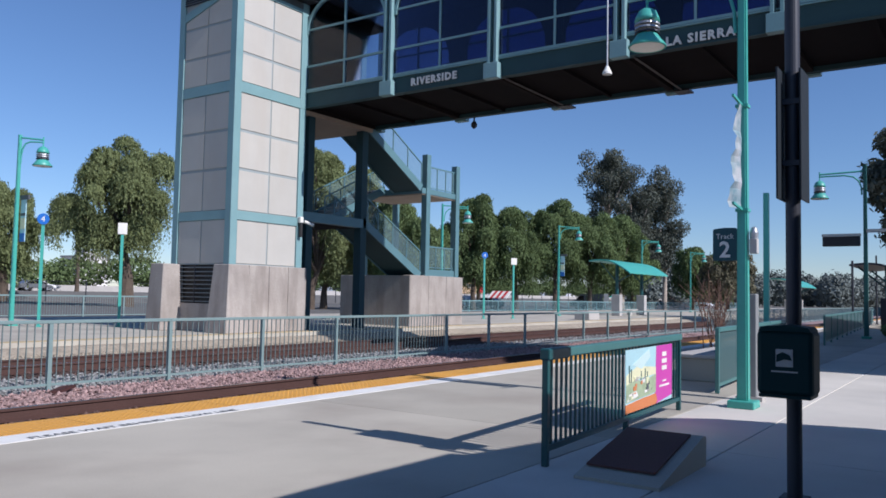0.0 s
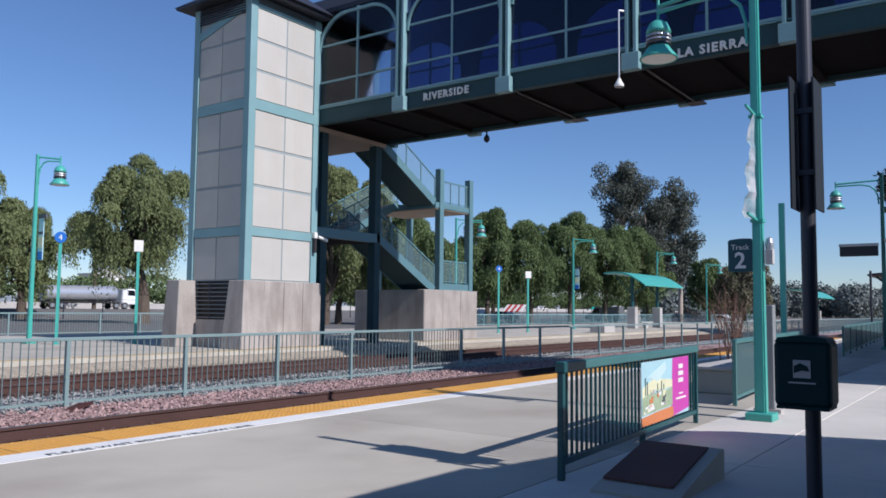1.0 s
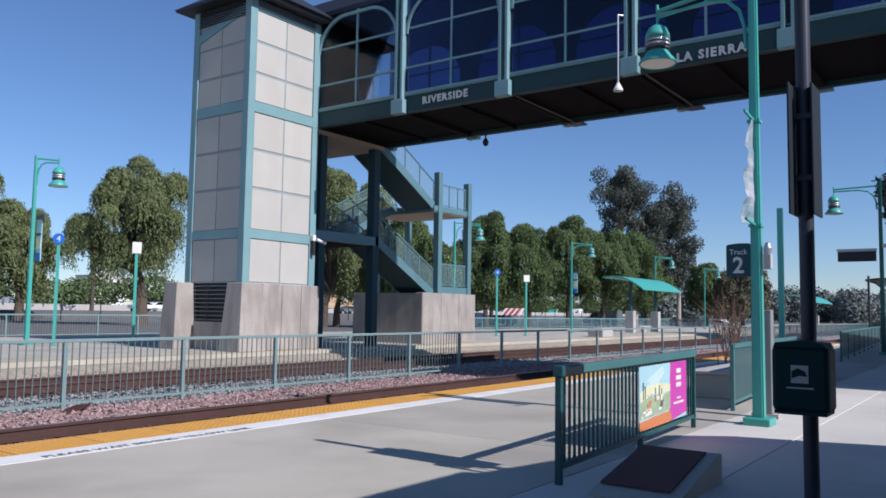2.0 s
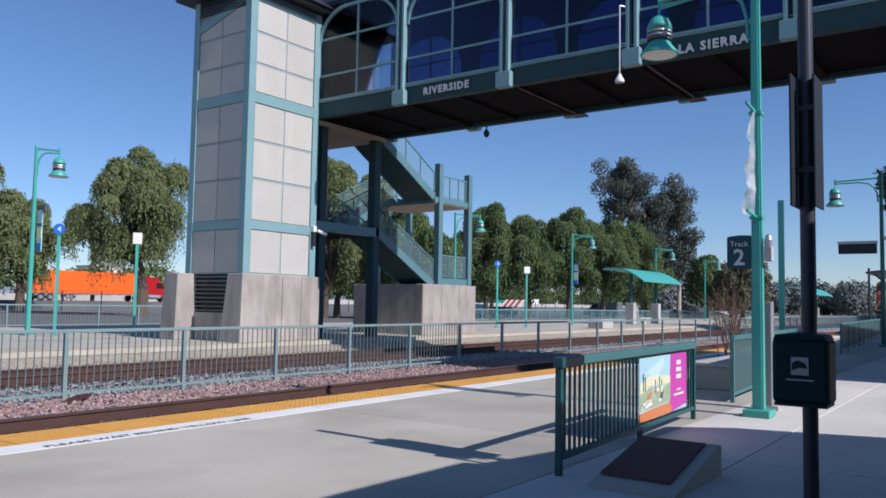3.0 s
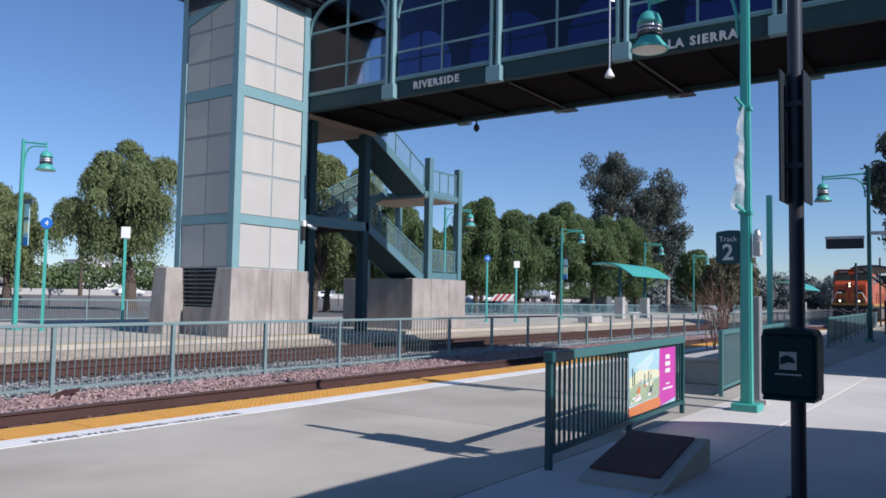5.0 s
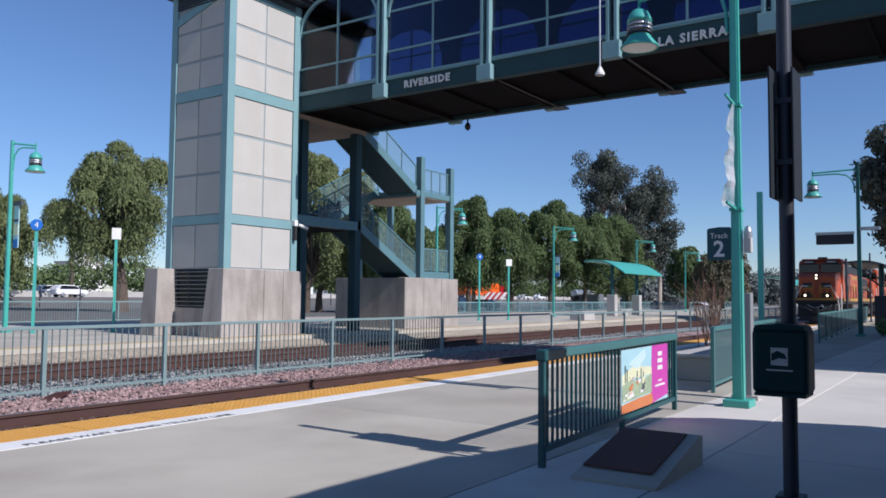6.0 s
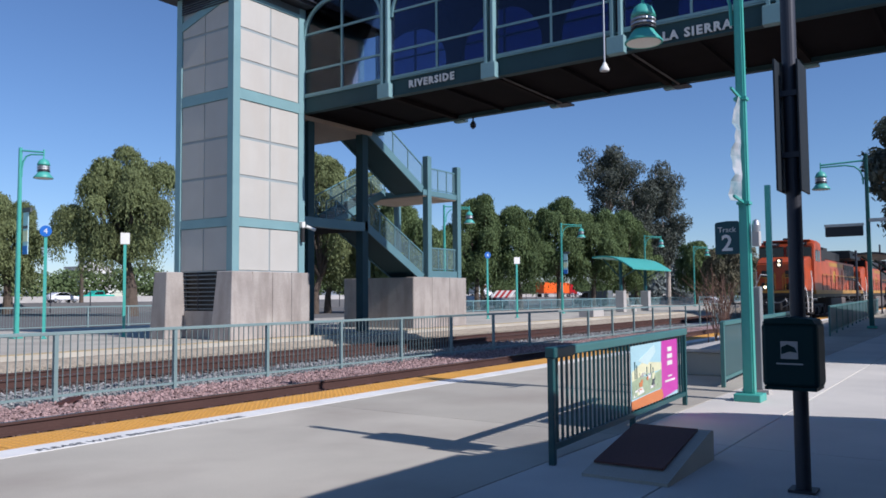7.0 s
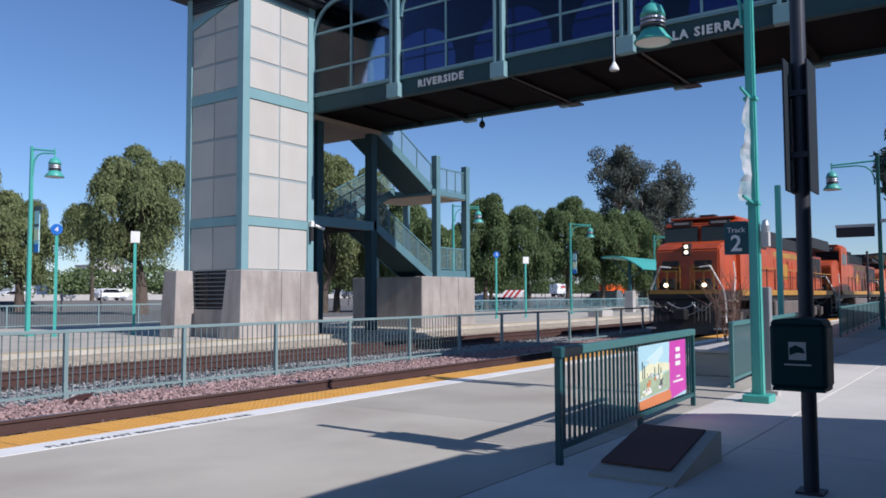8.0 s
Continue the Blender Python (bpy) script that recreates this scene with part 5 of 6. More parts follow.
# ---- beyond ----
def beyond():
    solid("freeway_bank", prism(bmesh.new(), [(92, -0.55), (97, 0.85), (134, 0.85), (140, -0.55)], "x", -600, 1500), ASPHALT, "raised asphalt freeway behind the car park", "road", "structure")
    b = solid("freeway_barrier", prism(bmesh.new(), [(112.0, 0.86), (112.6, 0.86), (112.4, 1.75), (112.2, 1.75)], "x", -300, 700), BARRIER, "long pale concrete freeway barrier", "barrier", "structure")
    f = tagged(new("freeway_fence"), "thin posts of a wire fence in front of the freeway", "fence")
    pm = mesh_of("post", B(-0.05, 0.05, -0.05, 0.05, -0.6, 2.2), DARKM)
    for i in range(40):
        piece("post", pm, f, (30 + i * 5.0, 91.0, 0))
    part("wire", B(30, 225, 90.99, 91.01, 2.1, 2.14), DARKM, f)
    h = thing("office_building", "distant white building with a row of dark windows", "building")
    x, y = 113.0, 188.0
    part("wall", B(x - 4, x + 4.5, y - 3, y + 4, -0.5, 9.0), WALLW, h)
    part("roof", B(x - 4.2, x + 4.7, y - 3.2, y + 4.2, 9.0, 9.4), WALLC, h)
    part("upper_wall", B(x - 1, x + 3.5, y - 1, y + 3, 9.4, 11.0), WALLW, h)
    for i in range(4):
        part("window", B(x - 3.5 + i * 2.1, x - 2.6 + i * 2.1, y - 3.06, y - 3.0, 6.6, 8.3), DGLASS, h)
    for i in range(3):
        part("window", B(x - 4.06, x - 4.0, y - 2.4 + i * 2.2, y - 1.5 + i * 2.2, 6.6, 8.3), DGLASS, h)
    r = thing("striped_awning", "red and white striped awning beyond the car park", "awning", at=(75.0, 44.2, -0.075))
    r.scale = (0.75, 0.75, 0.75)
    for i in range(7):
        part("stripe", prism(bmesh.new(), [(-0.8, 1.6), (0.8, 2.6), (0.8, 2.7), (-0.8, 1.7)], "y", -1.6 + i * 0.46, -1.6 + (i + 1) * 0.46), REDP if i % 2 else WHITE, r)
    for yy in (-1.5, 1.5):
        part("leg", rod(bmesh.new(), (0.6, yy, -0.3), (0.6, yy, 2.5), 0.04), STEEL, r)
        part("leg", rod(bmesh.new(), (-0.7, yy, -0.3), (-0.7, yy, 1.65), 0.04), STEEL, r)
    hills = bmesh.new()
    prism(hills, [(-400, -1)] + [(-400 + 45 * i, 7 + 4 * math.sin(i * 0.6) + 2.5 * math.sin(i * 1.7)) for i in range(50)] + [(1850, -1)], "y", 620, 640)
    solid("backdrop", hills, FARH, "low hills on the skyline, tinted for haze", "hills", "structure")
    # waiting shade over the viewer, out of sight: canopy outline fitted to the shadow edge
    c = thing("platform_canopy", "unseen flat canopy shaped to shade the waiting area", "canopy")
    outline = [(-30, -0.02), (4.2, -0.15), (5.75, -0.21), (5.80, -0.36), (8.03, -0.86), (9.04, -0.85), (9.5, -1.49), (9.74, -2.35), (9.96, -3.04), (9.4, -9.0), (-30, -9.0)]
    part("roof", prism(bmesh.new(), outline, "z", 3.0, 3.2), DARKM, c)
    # added wall, never in view, cuts sky light below the canopy
    solid("shade_wall_south", B(-30, 9.4, -9.3, -9.02, 0, 3.6), WALLT, "unseen tan wall added to deepen the shade of the waiting area", "wall", "structure")
    for x in (-20, -6, 0.5, 7.5):
        part("column", rod(bmesh.new(), (x, -5.0, 0), (x, -5.0, 3.0), 0.12), AQUA, c)
    # tower and block added out of view; placed to widen the bridge's shadow
    n = thing("near_lift_tower", "unseen tower added at the near end of the footbridge to cast shadow", "tower")
    part("wall", B(18.3, 20.85, -5.4, -2.3, 0, 12.1, 0.02), PANEL, n)
    bm = bmesh.new()
    bmesh.ops.create_cone(bm, cap_ends=True, segments=4, radius1=2.6, radius2=0.2, depth=1.4, matrix=Matrix.Translation((19.5, -3.9, 12.92)) @ pose(0, 0, 0, 0, 0, 45))
    part("roof", bm, DARKM, n)
    part("fascia", B(17.85, 21.2, -5.9, -1.8, 12.1, 12.22), DARKM, n)
    part("stair_block", B(21.0, 25.3, -14, -8.6, 0, 8.6), BASE, n)
    # roof on columns, added out of view to darken the far platform
    k = thing("walkway_canopy", "unseen flat roof added to shade the platform beside the lift", "canopy")
    part("roof", prism(bmesh.new(), [(17.3, -7.5), (17.5, -0.3), (21.0, -0.1), (21.0, 1.2), (24, 1.35), (50, 2.1), (50, -7.5)], "z", 3.05, 3.2), DARKM, k)
    for x in (22, 30, 38, 46):
        part("column", rod(bmesh.new(), (x, -3.2, 0), (x, -3.2, 3.05), 0.12), AQUA, k)


# ---- vehicles ----
def wheels(t, xs, half, r, w=0.25):
    for x in xs:
        for s in (-1, 1):
            wl = part("wheel", rod(bmesh.new(), (x, s * half - s * w, r), (x, s * half, r), r, n=18), TYRE, t)
            part("rim", rod(bmesh.new(), (x, s * half - s * 0.02, r), (x, s * half + s * 0.012, r), r * 0.55, n=12), STEEL, wl)


def car(label, paint, kind="sedan"):
    """Front towards +x, standing at z = 0, middle at 0."""
    t = thing("car", label, "car", "freeway traffic")
    if kind == "pickup":
        body = [(-2.6, 0.4), (2.7, 0.4), (2.75, 0.85), (2.6, 1.05), (1.2, 1.12), (0.5, 1.75), (-0.7, 1.78), (-0.9, 1.15), (-2.65, 1.12)]
        glassp = [(1.0, 1.14), (0.45, 1.66), (-0.62, 1.68), (-0.75, 1.16)]
    elif kind == "suv":
        body = [(-2.3, 0.4), (2.3, 0.4), (2.35, 0.8), (2.2, 1.0), (1.2, 1.1), (0.5, 1.66), (-1.7, 1.7), (-2.3, 1.1)]
        glassp = [(1.0, 1.12), (0.42, 1.58), (-1.6, 1.6), (-1.9, 1.12)]
    elif kind == "van":
        body = [(-2.8, 0.4), (2.7, 0.4), (2.75, 0.9), (2.5, 1.15), (1.7, 1.3), (1.1, 2.2), (-2.75, 2.3)]
        glassp = [(1.55, 1.35), (1.0, 2.0), (0.3, 2.0), (0.3, 1.35)]
    else:
        body = [(-2.25, 0.38), (2.25, 0.38), (2.3, 0.7), (2.1, 0.85), (1.2, 0.95), (0.4, 1.42), (-1.0, 1.44), (-1.75, 1.02), (-2.25, 0.95)]
        glassp = [(1.0, 0.98), (0.34, 1.36), (-0.92, 1.37), (-1.45, 1.0)]
    bm = prism(bmesh.new(), body, "y", -0.9, 0.9)
    bmesh.ops.bevel(bm, geom=bm.edges[:], offset=0.07, segments=2, affect='EDGES')
    part("body", bm, paint, t, smooth=False)
    part("side_window", prism(bmesh.new(), glassp, "y", -0.905, 0.905), DGLASS, t)
    wheels(t, (-1.4, 1.4), 0.9, 0.34)
    part("bumper", B(2.2, 2.42 if kind != "pickup" else 2.8, -0.8, 0.8, 0.42, 0.62, 0.03), DARKM, t)
    return t


def semi_cab(t, x, paint):
    bm = prism(bmesh.new(), [(x, 0.7), (x + 3.6, 0.7), (x + 5.2, 0.75), (x + 5.3, 1.6), (x + 3.5, 1.95), (x + 3.0, 2.9), (x + 2.2, 3.6), (x + 0.3, 3.7)], "y", -1.2, 1.2)
    bmesh.ops.bevel(bm, geom=bm.edges[:], offset=0.08, segments=2, affect='EDGES')
    c = part("cab", bm, paint, t)
    part("cab_window", prism(bmesh.new(), [(x + 3.3, 2.0), (x + 2.9, 2.8), (x + 2.0, 2.8), (x + 2.0, 2.0)], "y", -1.21, 1.21), DGLASS, c)
    part("fuel_tank", rod(bmesh.new(), (x + 0.6, -1.15, 0.75), (x + 2.6, -1.15, 0.75), 0.33), STEEL, c)
    wheels(t, (x + 0.2, x - 1.1, x + 4.3), 1.25, 0.5, 0.3)


def orange_semi():
    t = thing("semi_truck", "red truck tractor hauling a bright orange box trailer", "truck", "freeway traffic")
    tr = part("trailer", B(-8.0, 8.0, -1.3, 1.3, 1.05, 4.05, 0.04), TRUCKO, t, "bright orange box trailer")
    part("skirt", B(-7.8, 7.6, -1.2, 1.2, 0.9, 1.05), STEEL, tr)
    for i in range(16):
        part("rib", B(-7.6 + i, -7.56 + i, -1.315, 1.315, 1.1, 4.0), TRUCKO, tr)
    semi_cab(t, 8.3, TRUCKR)
    wheels(t, (-6.9, -5.6), 1.25, 0.5, 0.3)
    return t


def tanker():
    t = thing("tanker_truck", "white day cab hauling a polished steel tank", "truck", "freeway traffic")
    part("tank", rod(bmesh.new(), (-6.0, 0, 2.1), (4.2, 0, 2.2), 1.05, n=24), CHROME, t, "polished steel tank")
    for x in (-5.9, -3, 0, 3, 4.1):
        part("tank_band", rod(bmesh.new(), (x, 0, 2.13), (x + 0.1, 0, 2.13), 1.08, n=24), STEEL, t)
    part("chassis", B(-6, 6, -0.5, 0.5, 0.8, 1.05), BLACK, t)
    bm = prism(bmesh.new(), [(4.9, 0.7), (8.6, 0.7), (8.7, 1.7), (7.3, 1.9), (6.9, 2.9), (5.0, 2.9)], "y", -1.15, 1.15)
    bmesh.ops.bevel(bm, geom=bm.edges[:], offset=0.08, segments=2, affect='EDGES')
    c = part("cab", bm, CARW, t)
    part("cab_window", prism(bmesh.new(), [(7.1, 1.95), (6.75, 2.7), (5.7, 2.7), (5.7, 1.95)], "y", -1.16, 1.16), DGLASS, c)
    wheels(t, (-5.2, -3.9, 4.0, 5.3, 8.0), 1.2, 0.5, 0.3)
    return t


def box_truck():
    t = thing("box_truck", "white box moving truck with a red printed band", "truck", "freeway traffic")
    bx = part("cargo_box", B(-3.4, 2.0, -1.2, 1.2, 0.9, 3.7, 0.04), CARW, t)
    part("print_band", B(-1.2, 1.8, -1.212, 1.212, 2.5, 3.1), REDP, bx, "red printed band")
    part("luton", B(2.0, 3.0, -1.2, 1.2, 2.6, 3.7, 0.05), CARW, bx)
    bm = prism(bmesh.new(), [(2.05, 0.5), (4.3, 0.5), (4.35, 1.2), (3.4, 1.45), (2.9, 2.3), (2.05, 2.4)], "y", -1.0, 1.0)
    c = part("cab", bm, CARW, t)
    part("cab_window", prism(bmesh.new(), [(3.2, 1.5), (2.8, 2.2), (2.3, 2.2), (2.3, 1.5)], "y", -1.01, 1.01), DGLASS, c)
    wheels(t, (-2.2, 3.4), 1.1, 0.45, 0.3)
    return t


def tan_semi():
    t = thing("semi_truck", "truck hauling a tan trailer with a red printed picture", "truck", "freeway traffic")
    tr = part("trailer", B(-6.5, 6.5, -1.3, 1.3, 1.05, 4.05, 0.04), TRUCKT, t, "tan printed box trailer")
    part("print", B(-6.0, -3.0, -1.312, 1.312, 1.3, 3.2), REDP, tr)
    part("print", B(-1.0, 3.0, -1.312, 1.312, 2.6, 3.7), WALLC, tr)
    semi_cab(t, 6.8, CARW)
    wheels(t, (-5.6, -4.3), 1.25, 0.5, 0.3)
    return t


# ---- locomotives ----
# dark brown that deepens the shaded front of the nose
NOSEDARK = mat("dark_nose_shade", (0.05, 0.022, 0.015), 0.8, var=0.4)


def locomotive(label, paint, lead):
    """Front at x = 0, body towards +x, rail head at z = 0."""
    t = thing("locomotive", label, "locomotive", "freight train locomotives")
    W = 1.5
    # frame and walkway
    part("frame", B(0.55, 22.2, -1.42, 1.42, 1.35, 1.72, 0.02), BLACK, t, "black underframe")
    part("walkway_edge", B(2.6, 22.0, -1.55, -1.42, 1.55, 1.78), YSTRIPE, t, "yellow walkway edge stripe")
    part("walkway_edge", B(2.6, 22.0, 1.42, 1.55, 1.55, 1.78), YSTRIPE, t, "yellow walkway edge stripe")
    # nose
    ns = [(0.75, 1.72), (2.9, 1.72), (2.9, 3.78), (1.1, 3.52), (0.74, 3.30)]
    bm = prism(bmesh.new(), ns, "y", -1.42, 1.42)
    for v in bm.verts:
        if v.co.x < 1.5:
            v.co.y *= 0.86
    bmesh.ops.bevel(bm, geom=bm.edges[:], offset=0.06, segments=2, affect='EDGES')
    nose = part("nose", bm, paint, t, "orange wide nose")
    part("nose_door", B(0.70, 0.73, -0.22, 0.22, 1.8, 2.85), paint, nose)
    part("headlamp_housing", B(0.70, 0.95, -0.15, 0.15, 3.06, 3.55, 0.02), BLACK, nose)
    for z in (3.20, 3.42):
        part("headlamp", rod(bmesh.new(), (0.67, 0.0, z), (0.71, 0.0, z), 0.07, n=14), LENS if lead else STEEL, nose)
    part("emblem", prism(bmesh.new(), [(-0.85, 2.45), (0.85, 2.45), (1.0, 2.75), (-1.0, 2.75)], "x", 0.712, 0.722), YSTRIPE, nose)
    for s in (-1, 1):
        for k in range(3):
            part("front_rail_post", B(0.50, 0.54, s * (0.32 + 0.36 * k), s * (0.36 + 0.36 * k), 1.78, 2.5), YSTRIPE, nose)
        part("front_rail", B(0.50, 0.54, s * 0.32, s * 1.1, 2.48, 2.52), YSTRIPE, nose, "worn yellow front rail")
        part("sand_box", B(0.62, 0.74, s * 0.45, s * 0.95, 1.8, 2.2, 0.03), BLACK, nose)
    # patch painted low on the nose to darken its shaded front
    part("nose_shade_patch", prism(bmesh.new(), [(-1.15, 1.80), (1.15, 1.80), (1.10, 2.05), (0.5, 2.12), (0.1, 2.02), (-0.4, 2.14), (-1.1, 2.0)], "x", 0.728, 0.738), NOSEDARK, nose, "dark patch on the lower nose, standing for its shade")
    for s in (-1, 1):
        part("front_rail_brace", bar(bmesh.new(), (0.52, s * 0.20, 2.62), (0.52, s * 0.62, 2.62), 0.035, 0.035), YSTRIPE, nose)
        part("front_rail_brace", bar(bmesh.new(), (0.52, s * 0.20, 1.80), (0.52, s * 0.20, 2.62), 0.035, 0.035), YSTRIPE, nose)
    part("nose_top_seam", B(0.74, 2.4, -0.02, 0.02, 3.30, 3.31), BLACK, nose)
    # black plates stand for the shadow in the nose recesses
    part("painted_hatch_shadow", B(0.705, 0.725, -0.95, -0.30, 2.50, 2.88), BLACK, nose)
    part("painted_hatch_shadow", B(0.705, 0.725, 0.30, 0.95, 2.50, 2.88), BLACK, nose)
    # cab
    cb = [(2.5, 1.72), (4.9, 1.72), (4.9, 4.45), (4.6, 4.62), (3.0, 4.62), (2.6, 4.42), (2.42, 3.5)]
    bm = prism(bmesh.new(), cb, "y", -W, W)
    bmesh.ops.bevel(bm, geom=bm.edges[:], offset=0.07, segments=2, affect='EDGES')
    cab = part("cab", bm, paint, t, "orange driver's cab")
    for s in (-1, 1):
        part("windscreen", prism(bmesh.new(), [(s * 0.08, 3.72), (s * 1.42, 3.56), (s * 1.42, 4.24), (s * 0.08, 4.27)], "x", 2.37, 2.56), DGLASS, cab, "dark windscreen")
        part("windscreen_visor", B(2.30, 2.56, s * 0.10, s * 1.40, 4.28, 4.32), BLACK, cab)
        part("number_board", B(2.42, 2.60, s * 0.35, s * 1.15, 4.36, 4.55), BLACK, cab)
        part("number_bar", B(2.405, 2.42, s * 0.45, s * 1.05, 4.41, 4.50), WALLC, cab)
        part("side_window", B(3.0, 4.5, s * 1.49, s * 1.512, 3.45, 4.10), DGLASS, cab)
        part("window_post", B(3.72, 3.8, s * 1.495, s * 1.52, 3.4, 4.15), paint, cab)
    part("roof_plate", B(2.7, 4.8, -1.3, 1.3, 4.62, 4.70, 0.02), paint, cab)
    part("roof_horn", B(3.4, 3.9, -0.3, 0.3, 4.70, 4.86), BLACK, cab)
    # hood
    hood = part("hood", B(4.9, 21.5, -1.05, 1.05, 1.72, 3.75, 0.05), paint, t, "orange engine hood")
    part("hood_top", B(4.95, 15.2, -1.0, 1.0, 3.75, 4.35, 0.06), BLACK, hood, "black hood roof")
    part("radiator", prism(bmesh.new(), [(-1.55, 4.05), (1.55, 4.05), (1.5, 4.62), (-1.5, 4.62)], "x", 16.2, 21.3), BLACK, hood, "black winged radiator")
    part("inverter_cab", B(4.92, 8.6, -1.35, 1.35, 1.75, 3.55, 0.04), paint, hood)
    part("exhaust", B(10.5, 12.2, -0.7, 0.7, 4.35, 4.62, 0.05), BLACK, hood)
    part("dynamic_brake", B(5.6, 8.0, -1.2, 1.2, 3.56, 4.2, 0.04), BLACK, hood)
    for s in (-1, 1):
        part("stripe", B(5.0, 16.0, s * 1.05, s * 1.062, 3.35, 3.6), YSTRIPE, hood, "yellow stripe")
        part("name_block", B(9.4, 13.6, s * 1.05, s * 1.066, 2.3, 3.05), YSTRIPE, hood, "yellow and black lettering block")
        for i in range(13):
            part("door", B(8.9 + i * 0.95, 9.75 + i * 0.95, s * 1.05, s * 1.085, 1.85, 3.2 if i % 3 else 2.2), paint, hood)
        for i in range(6):
            part("grille", B(16.4 + i * 0.8, 17.1 + i * 0.8, s * 1.05, s * 1.09, 2.5, 3.6), BLACK, hood)
        # handrails
        rl = part("handrail", bar(bmesh.new(), (5.2, s * 1.48, 2.72), (21.8, s * 1.48, 2.72), 0.035, 0.035), YSTRIPE, t)
        for i in range(12):
            part("stanchion", B(5.2 + i * 1.5, 5.235 + i * 1.5, s * 1.465, s * 1.5, 1.75, 2.72), BLACK, rl)
        # front steps and rails
        st = part("step_well", B(0.75, 2.2, s * 1.02, s * 1.5, 0.45, 0.52), BLACK, t)
        for z in (0.75, 1.05, 1.35):
            part("step", B(0.8, 1.5, s * 1.05, s * 1.5, z, z + 0.04), STEEL, st)
        def rail(*pts):
            bm = bmesh.new()
            for p, q in zip(pts, pts[1:]):
                rod(bm, p, q, 0.032, n=8)
            part("grab_rail", bm, WHITE, st, "white painted grab rail")
        rail((0.52, s * 0.55, 2.62), (0.50, s * 0.95, 2.66), (0.62, s * 1.38, 1.80), (0.66, s * 1.45, 1.20), (0.66, s * 1.45, 0.55))
        rail((1.75, s * 1.46, 2.85), (1.78, s * 1.50, 2.20), (1.45, s * 1.52, 1.55), (1.40, s * 1.52, 0.55))
        for k in range(5):
            part("brake_hose", rod(bmesh.new(), (0.22, s * (0.42 + 0.14 * k), 1.25), (0.12, s * (0.45 + 0.14 * k), 0.55 + 0.08 * (k % 2)), 0.028, n=6), BLACK, t)
        part("pilot_step", B(0.25, 0.75, s * 1.10, s * 1.48, 0.30, 0.36), STEEL, st)
        part("ditch_lamp", rod(bmesh.new(), (0.42, s * 0.73, 1.95), (0.50, s * 0.73, 1.95), 0.075, n=14), LENS if lead else STEEL, t, "lit ditch lamp")
        part("fuel_side", B(8.4, 14.0, s * 0.6, s * 1.45, 0.35, 1.3, 0.08), TANKG, t, "grimy fuel tank")
    # pilot
    part("anticlimber", B(0.35, 0.75, -1.4, 1.4, 1.42, 1.78, 0.03), BLACK, t)
    part("front_stripe", B(0.338, 0.35, -1.35, 1.35, 1.62, 1.76), YSTRIPE, t, "worn yellow sill")
    part("pilot", prism(bmesh.new(), [(0.25, 0.12), (0.85, 0.12), (0.85, 1.42), (0.5, 1.42)], "y", -1.22, 1.22), BLACK, t, "black snow plough pilot")
    cp = part("coupler", B(-0.25, 0.6, -0.16, 0.16, 0.72, 1.02, 0.05), BLACK, t)
    part("coupler_head", B(-0.35, 0.05, -0.26, 0.22, 0.65, 1.08, 0.06), BLACK, cp)
    bm = bmesh.new()
    hose = [(0.3, -0.75 + 0.15 * i, 1.15 - 0.35 * math.sin(math.pi * i / 10)) for i in range(11)]
    for p, q in zip(hose, hose[1:]):
        rod(bm, p, q, 0.03, n=6)
    part("air_hose", bm, STEEL, t, "looped air hose")
    for k, (ya, yb, dip) in enumerate(((-1.05, -0.35, 0.30), (0.30, 1.0, 0.34), (-0.5, 0.55, 0.22), (0.55, 1.2, 0.2))):
        bm = bmesh.new()
        ps = [(0.20 - 0.03 * k, ya + (yb - ya) * i / 8, 1.30 - dip * math.sin(math.pi * i / 8)) for i in range(9)]
        for p, q in zip(ps, ps[1:]):
            rod(bm, p, q, 0.022, n=6)
        part("looped_hose", bm, TANKG if k % 2 else STEEL, t, "grey looped hose")
    # trucks
    for x0 in (2.3, 15.3):
        bg_ = part("truck_frame", B(x0, x0 + 4.6, -1.22, 1.22, 0.5, 0.98, 0.05), BLACK, t, "black three-axle truck")
        for i in range(3):
            x = x0 + 0.5 + i * 1.8
            for s in (-1, 1):
                part("wheel", rod(bmesh.new(), (x, s * 0.70, 0.53), (x, s * 0.84, 0.53), 0.53, n=24), RUST, bg_)
                part("axle_box", B(x - 0.22, x + 0.22, s * 1.0, s * 1.32, 0.35, 0.75, 0.04), BLACK, bg_)
                part("spring", rod(bmesh.new(), (x + 0.5, s * 1.24, 0.45), (x + 0.5, s * 1.24, 0.9), 0.11, n=10), TANKG, bg_)
    return t


BANNERP = mat("white_blue_print", (0.66, 0.68, 0.68), 0.7, var=0.08, bump=0, dirt=(0.16, 0.36, 0.42), dirt_amt=1.0, dirt_scale=4.0)
BOARD = mat("dark_sign_back", (0.022, 0.028, 0.034), 0.6, spec=0.2, var=0.15)
# turquoise darkened to put shade on the display lamp's pole
SHADEAQUA = mat("shaded_turquoise_paint", (0.02, 0.12, 0.11), 0.45, var=0.1, bump=0.03)
PALEP = mat("pale_aqua_print", (0.56, 0.72, 0.70), 0.4, var=0.08, bump=0)
# dark tan for the unseen light-blocking wall
WALLT = mat("tan_shade_wall", (0.16, 0.13, 0.10), 0.9, var=0.15)
STEELG = mat("grey_cabinet_paint", (0.22, 0.23, 0.23), 0.5, var=0.08, bump=0.03)
SCREEN = veil("teal_perforated_screen", (0.05, 0.105, 0.11), 0.22)
PALEBARK = mat("pale_eucalyptus_bark", (0.42, 0.36, 0.30), 0.9, var=0.3, bump=0.4)
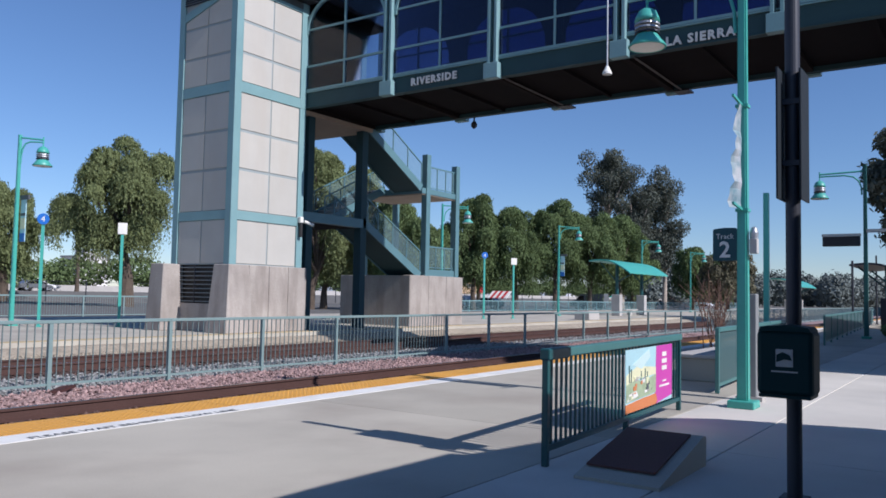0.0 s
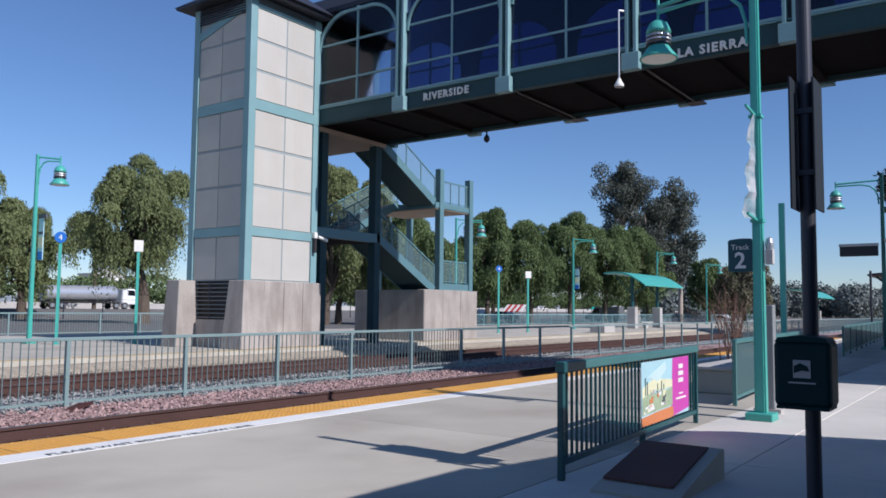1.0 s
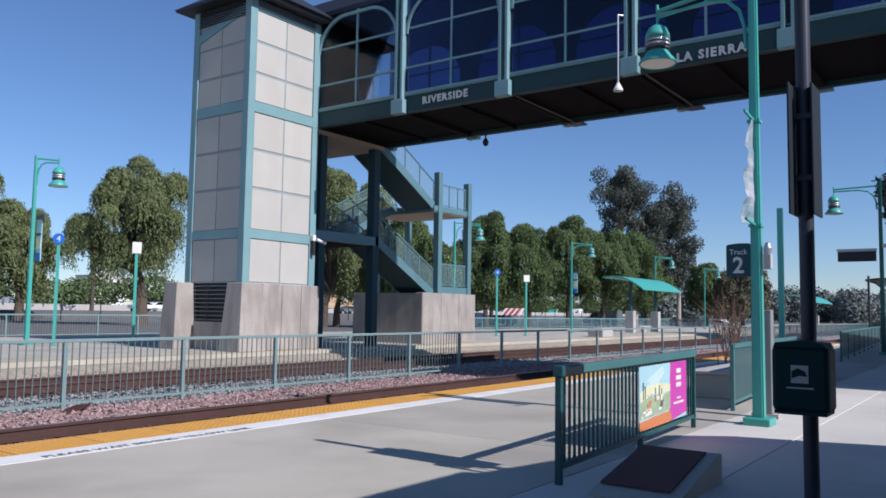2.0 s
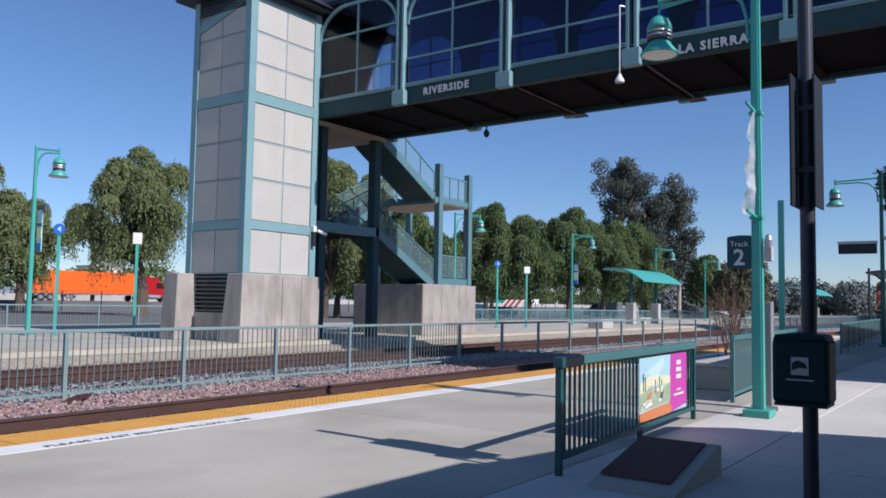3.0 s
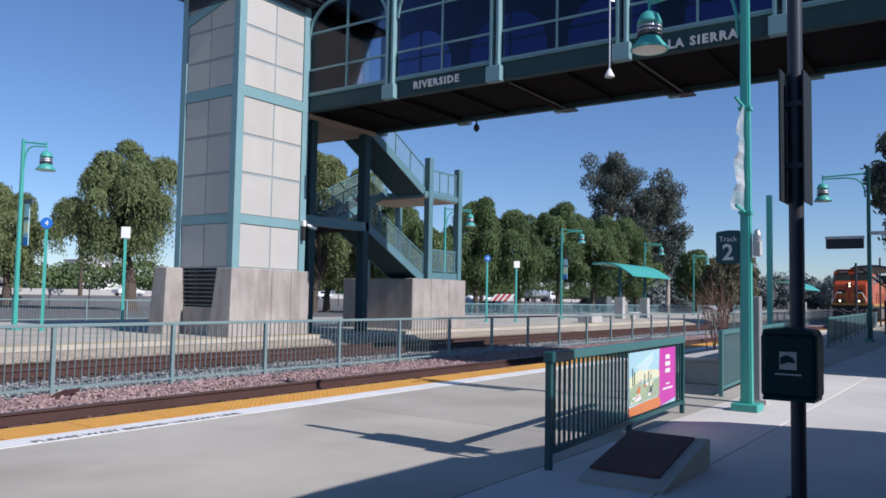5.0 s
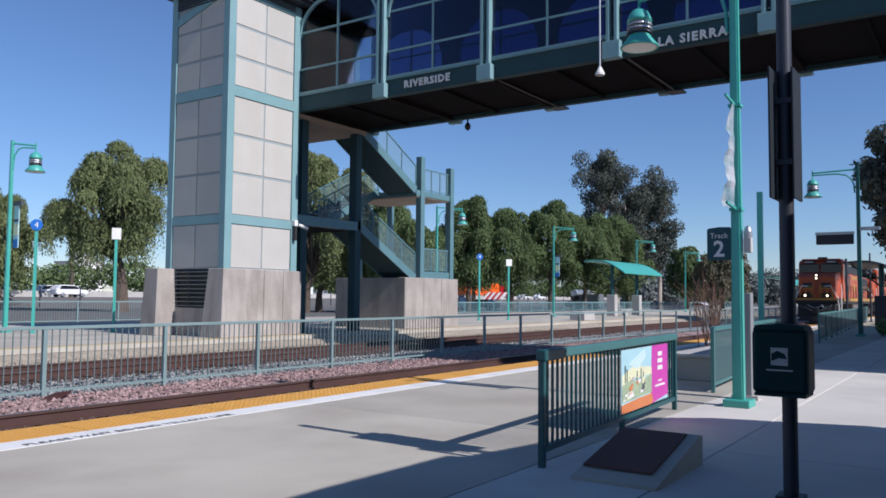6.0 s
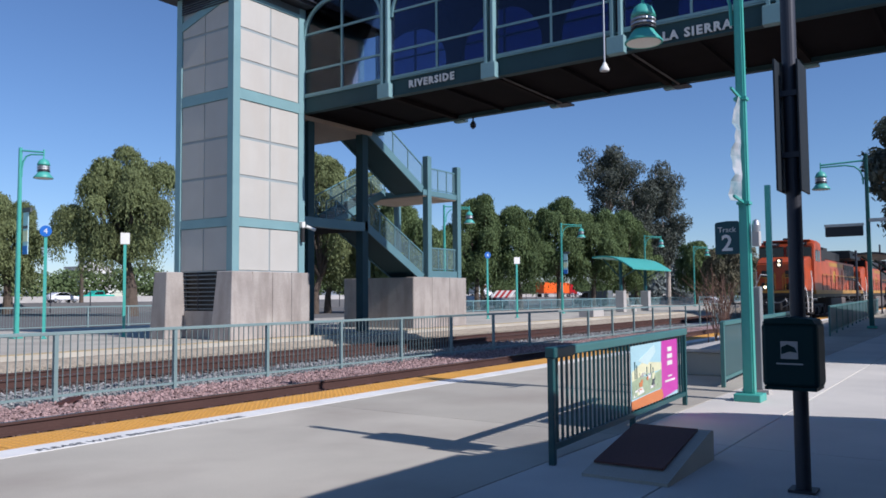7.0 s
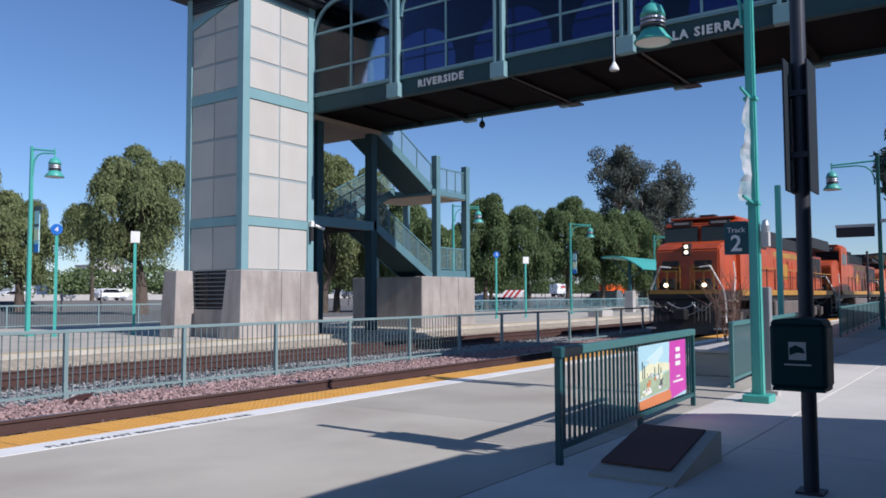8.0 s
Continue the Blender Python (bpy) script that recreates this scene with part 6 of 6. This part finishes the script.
TWIG = mat("reddish_twigs", (0.16, 0.09, 0.065), 0.9, var=0.2, bump=0)
# far leaf colour greyed to include the haze
HAZELEAF = mat("haze_tinted_far_foliage", (0.145, 0.165, 0.155), 0.95, spec=0.05, var=0.3, scale=0.5, bump=0, island=0.2)
WALLW = mat("white_stucco", (0.72, 0.70, 0.66), 0.9, var=0.08)
CHROME = mat("polished_tank_steel", (0.62, 0.63, 0.64), 0.25, metal=0.6, var=0.06, bump=0)
guard_panel()
hatch()
near_lamp()
bin_pole()
screen_fence()
greenery()
island_fence()
car_park_fence()
island_things()
beyond()


def scrap():
    t = thing("scrap_plate", "dark rusty scrap of metal lying on the ballast", "scrap", at=(7.32, 12.69, -0.33))
    bm = bmesh.new()
    prism(bm, [(-0.24, -0.05), (-0.05, -0.10), (0.2, -0.06), (0.26, 0.02), (0.05, 0.10), (-0.16, 0.07)], "z", 0.0, 0.05)
    for v in bm.verts:
        v.co.z += 0.04 * math.sin(9 * v.co.x) + 0.02
    part("plate", bm, RUSTD, t)


RUSTD = mat("dark_rust_scrap", (0.05, 0.015, 0.013), 0.8, var=0.3)
scrap()


# ---- what moves ----
def parked():
    for x, y, rz, lab, paint, kind in ((70.0, 57.0, 95, "silver grey car parked behind the platform", CARG, "suv"), (75.0, 57.5, 90, "white car parked behind the platform", CARW, "sedan"), (84.0, 56.0, 88, "white car parked behind the platform", CARW, "suv"),
                                       (90.0, 55.0, 92, "dark grey car parked behind the platform", CARG, "sedan"), (106.0, 47.5, 85, "grey van parked far along the car park", CARG, "van"), (122.0, 36.0, 80, "white car parked far along the car park", CARW, "sedan")):
        c = car(lab, paint, kind)
        c["group"] = "parked cars"
        c.matrix_basis = pose(x, y, -0.30 if x < 120 else -0.55, 0, 0, rz)


parked()


def motions():
    lead = locomotive("orange freight locomotive with lit headlamps and yellow stripes", ORANGE, True)
    second = locomotive("orange freight locomotive coupled behind the first", ORANGE, False)
    third = locomotive("faded orange freight locomotive farther back in the train", ORANGE2, False)
    rows = [(0.0, 122.0), (2.0, 102.5), (3.5, 88.0), (4.5, 78.8), (5.3, 70.6), (6.0, 62.3), (6.5, 55.0), (7.0, 47.1), (7.5, 38.7), (8.0, 29.6)]
    for ob, back in ((lead, 0.0), (second, 22.9), (third, 45.8)):
        walk(ob, [(s, pose(x - 0.4 + back, 9.92, -0.2)) for s, x in rows])
    z = 0.86
    # thing, lane, where it is (metres along) at a time, speed
    traffic = [
        (tanker(), 104.0, 60.2, 1.0, 34.0), (orange_semi(), 104.0, 60.5, 3.0, 36.0), (box_truck(), 104.0, 54.5, 4.0, 37.0),
        (car("white sedan on the freeway", CARW), 107.5, 55.0, 1.5, 34.0), (car("white sedan on the freeway", CARW), 107.5, 65.5, 1.7, 31.0),
        (car("white sedan on the freeway", CARW), 107.5, 63.6, 3.5, 33.0), (car("white sedan on the freeway", CARW), 107.5, 54.8, 4.5, 33.0),
        (car("white sport utility car on the freeway", CARW, "suv"), 104.5, 61.5, 6.0, 33.0), (car("grey sedan on the freeway", CARG), 108.0, 57.0, 6.1, 33.0),
        (car("white sedan on the freeway", CARW), 107.5, 60.7, 7.0, 34.0), (car("white sport utility car on the freeway", CARW, "suv"), 105.0, 65.0, 8.0, 33.0),
        (car("white sedan on the freeway", CARW), 107.5, 57.8, 0.0, 30.0), (car("dark grey sedan on the freeway", CARG), 106.0, 71.5, 0.5, 30.0),
        (car("dark grey pickup truck on the freeway", CARG, "pickup"), 105.0, 66.0, 3.8, 33.0),
        (tan_semi(), 119.0, 73.1, 4.0, -28.0), (car("turquoise pickup truck on the freeway", CART, "pickup"), 116.0, 71.1, 7.0, -30.0),
        (car("white cargo van on the freeway", CARW, "van"), 116.0, 73.3, 7.5, -30.0), (car("white pickup truck on the freeway", CARW, "pickup"), 117.0, 71.0, 5.8, -30.0),
        (car("white sedan on the freeway", CARW), 116.0, 86.0, 7.0, -30.0), (car("grey sport utility car on the freeway", CARG, "suv"), 118.0, 80.0, 4.2, -30.0)]
    for ob, lane, x, s, v in traffic:
        rz = 0 if v > 0 else 180
        walk(ob, [(q, pose(x + v * (q - s), lane, z, 0, 0, rz)) for q in (0.0, 4.0, 8.0)])


motions()
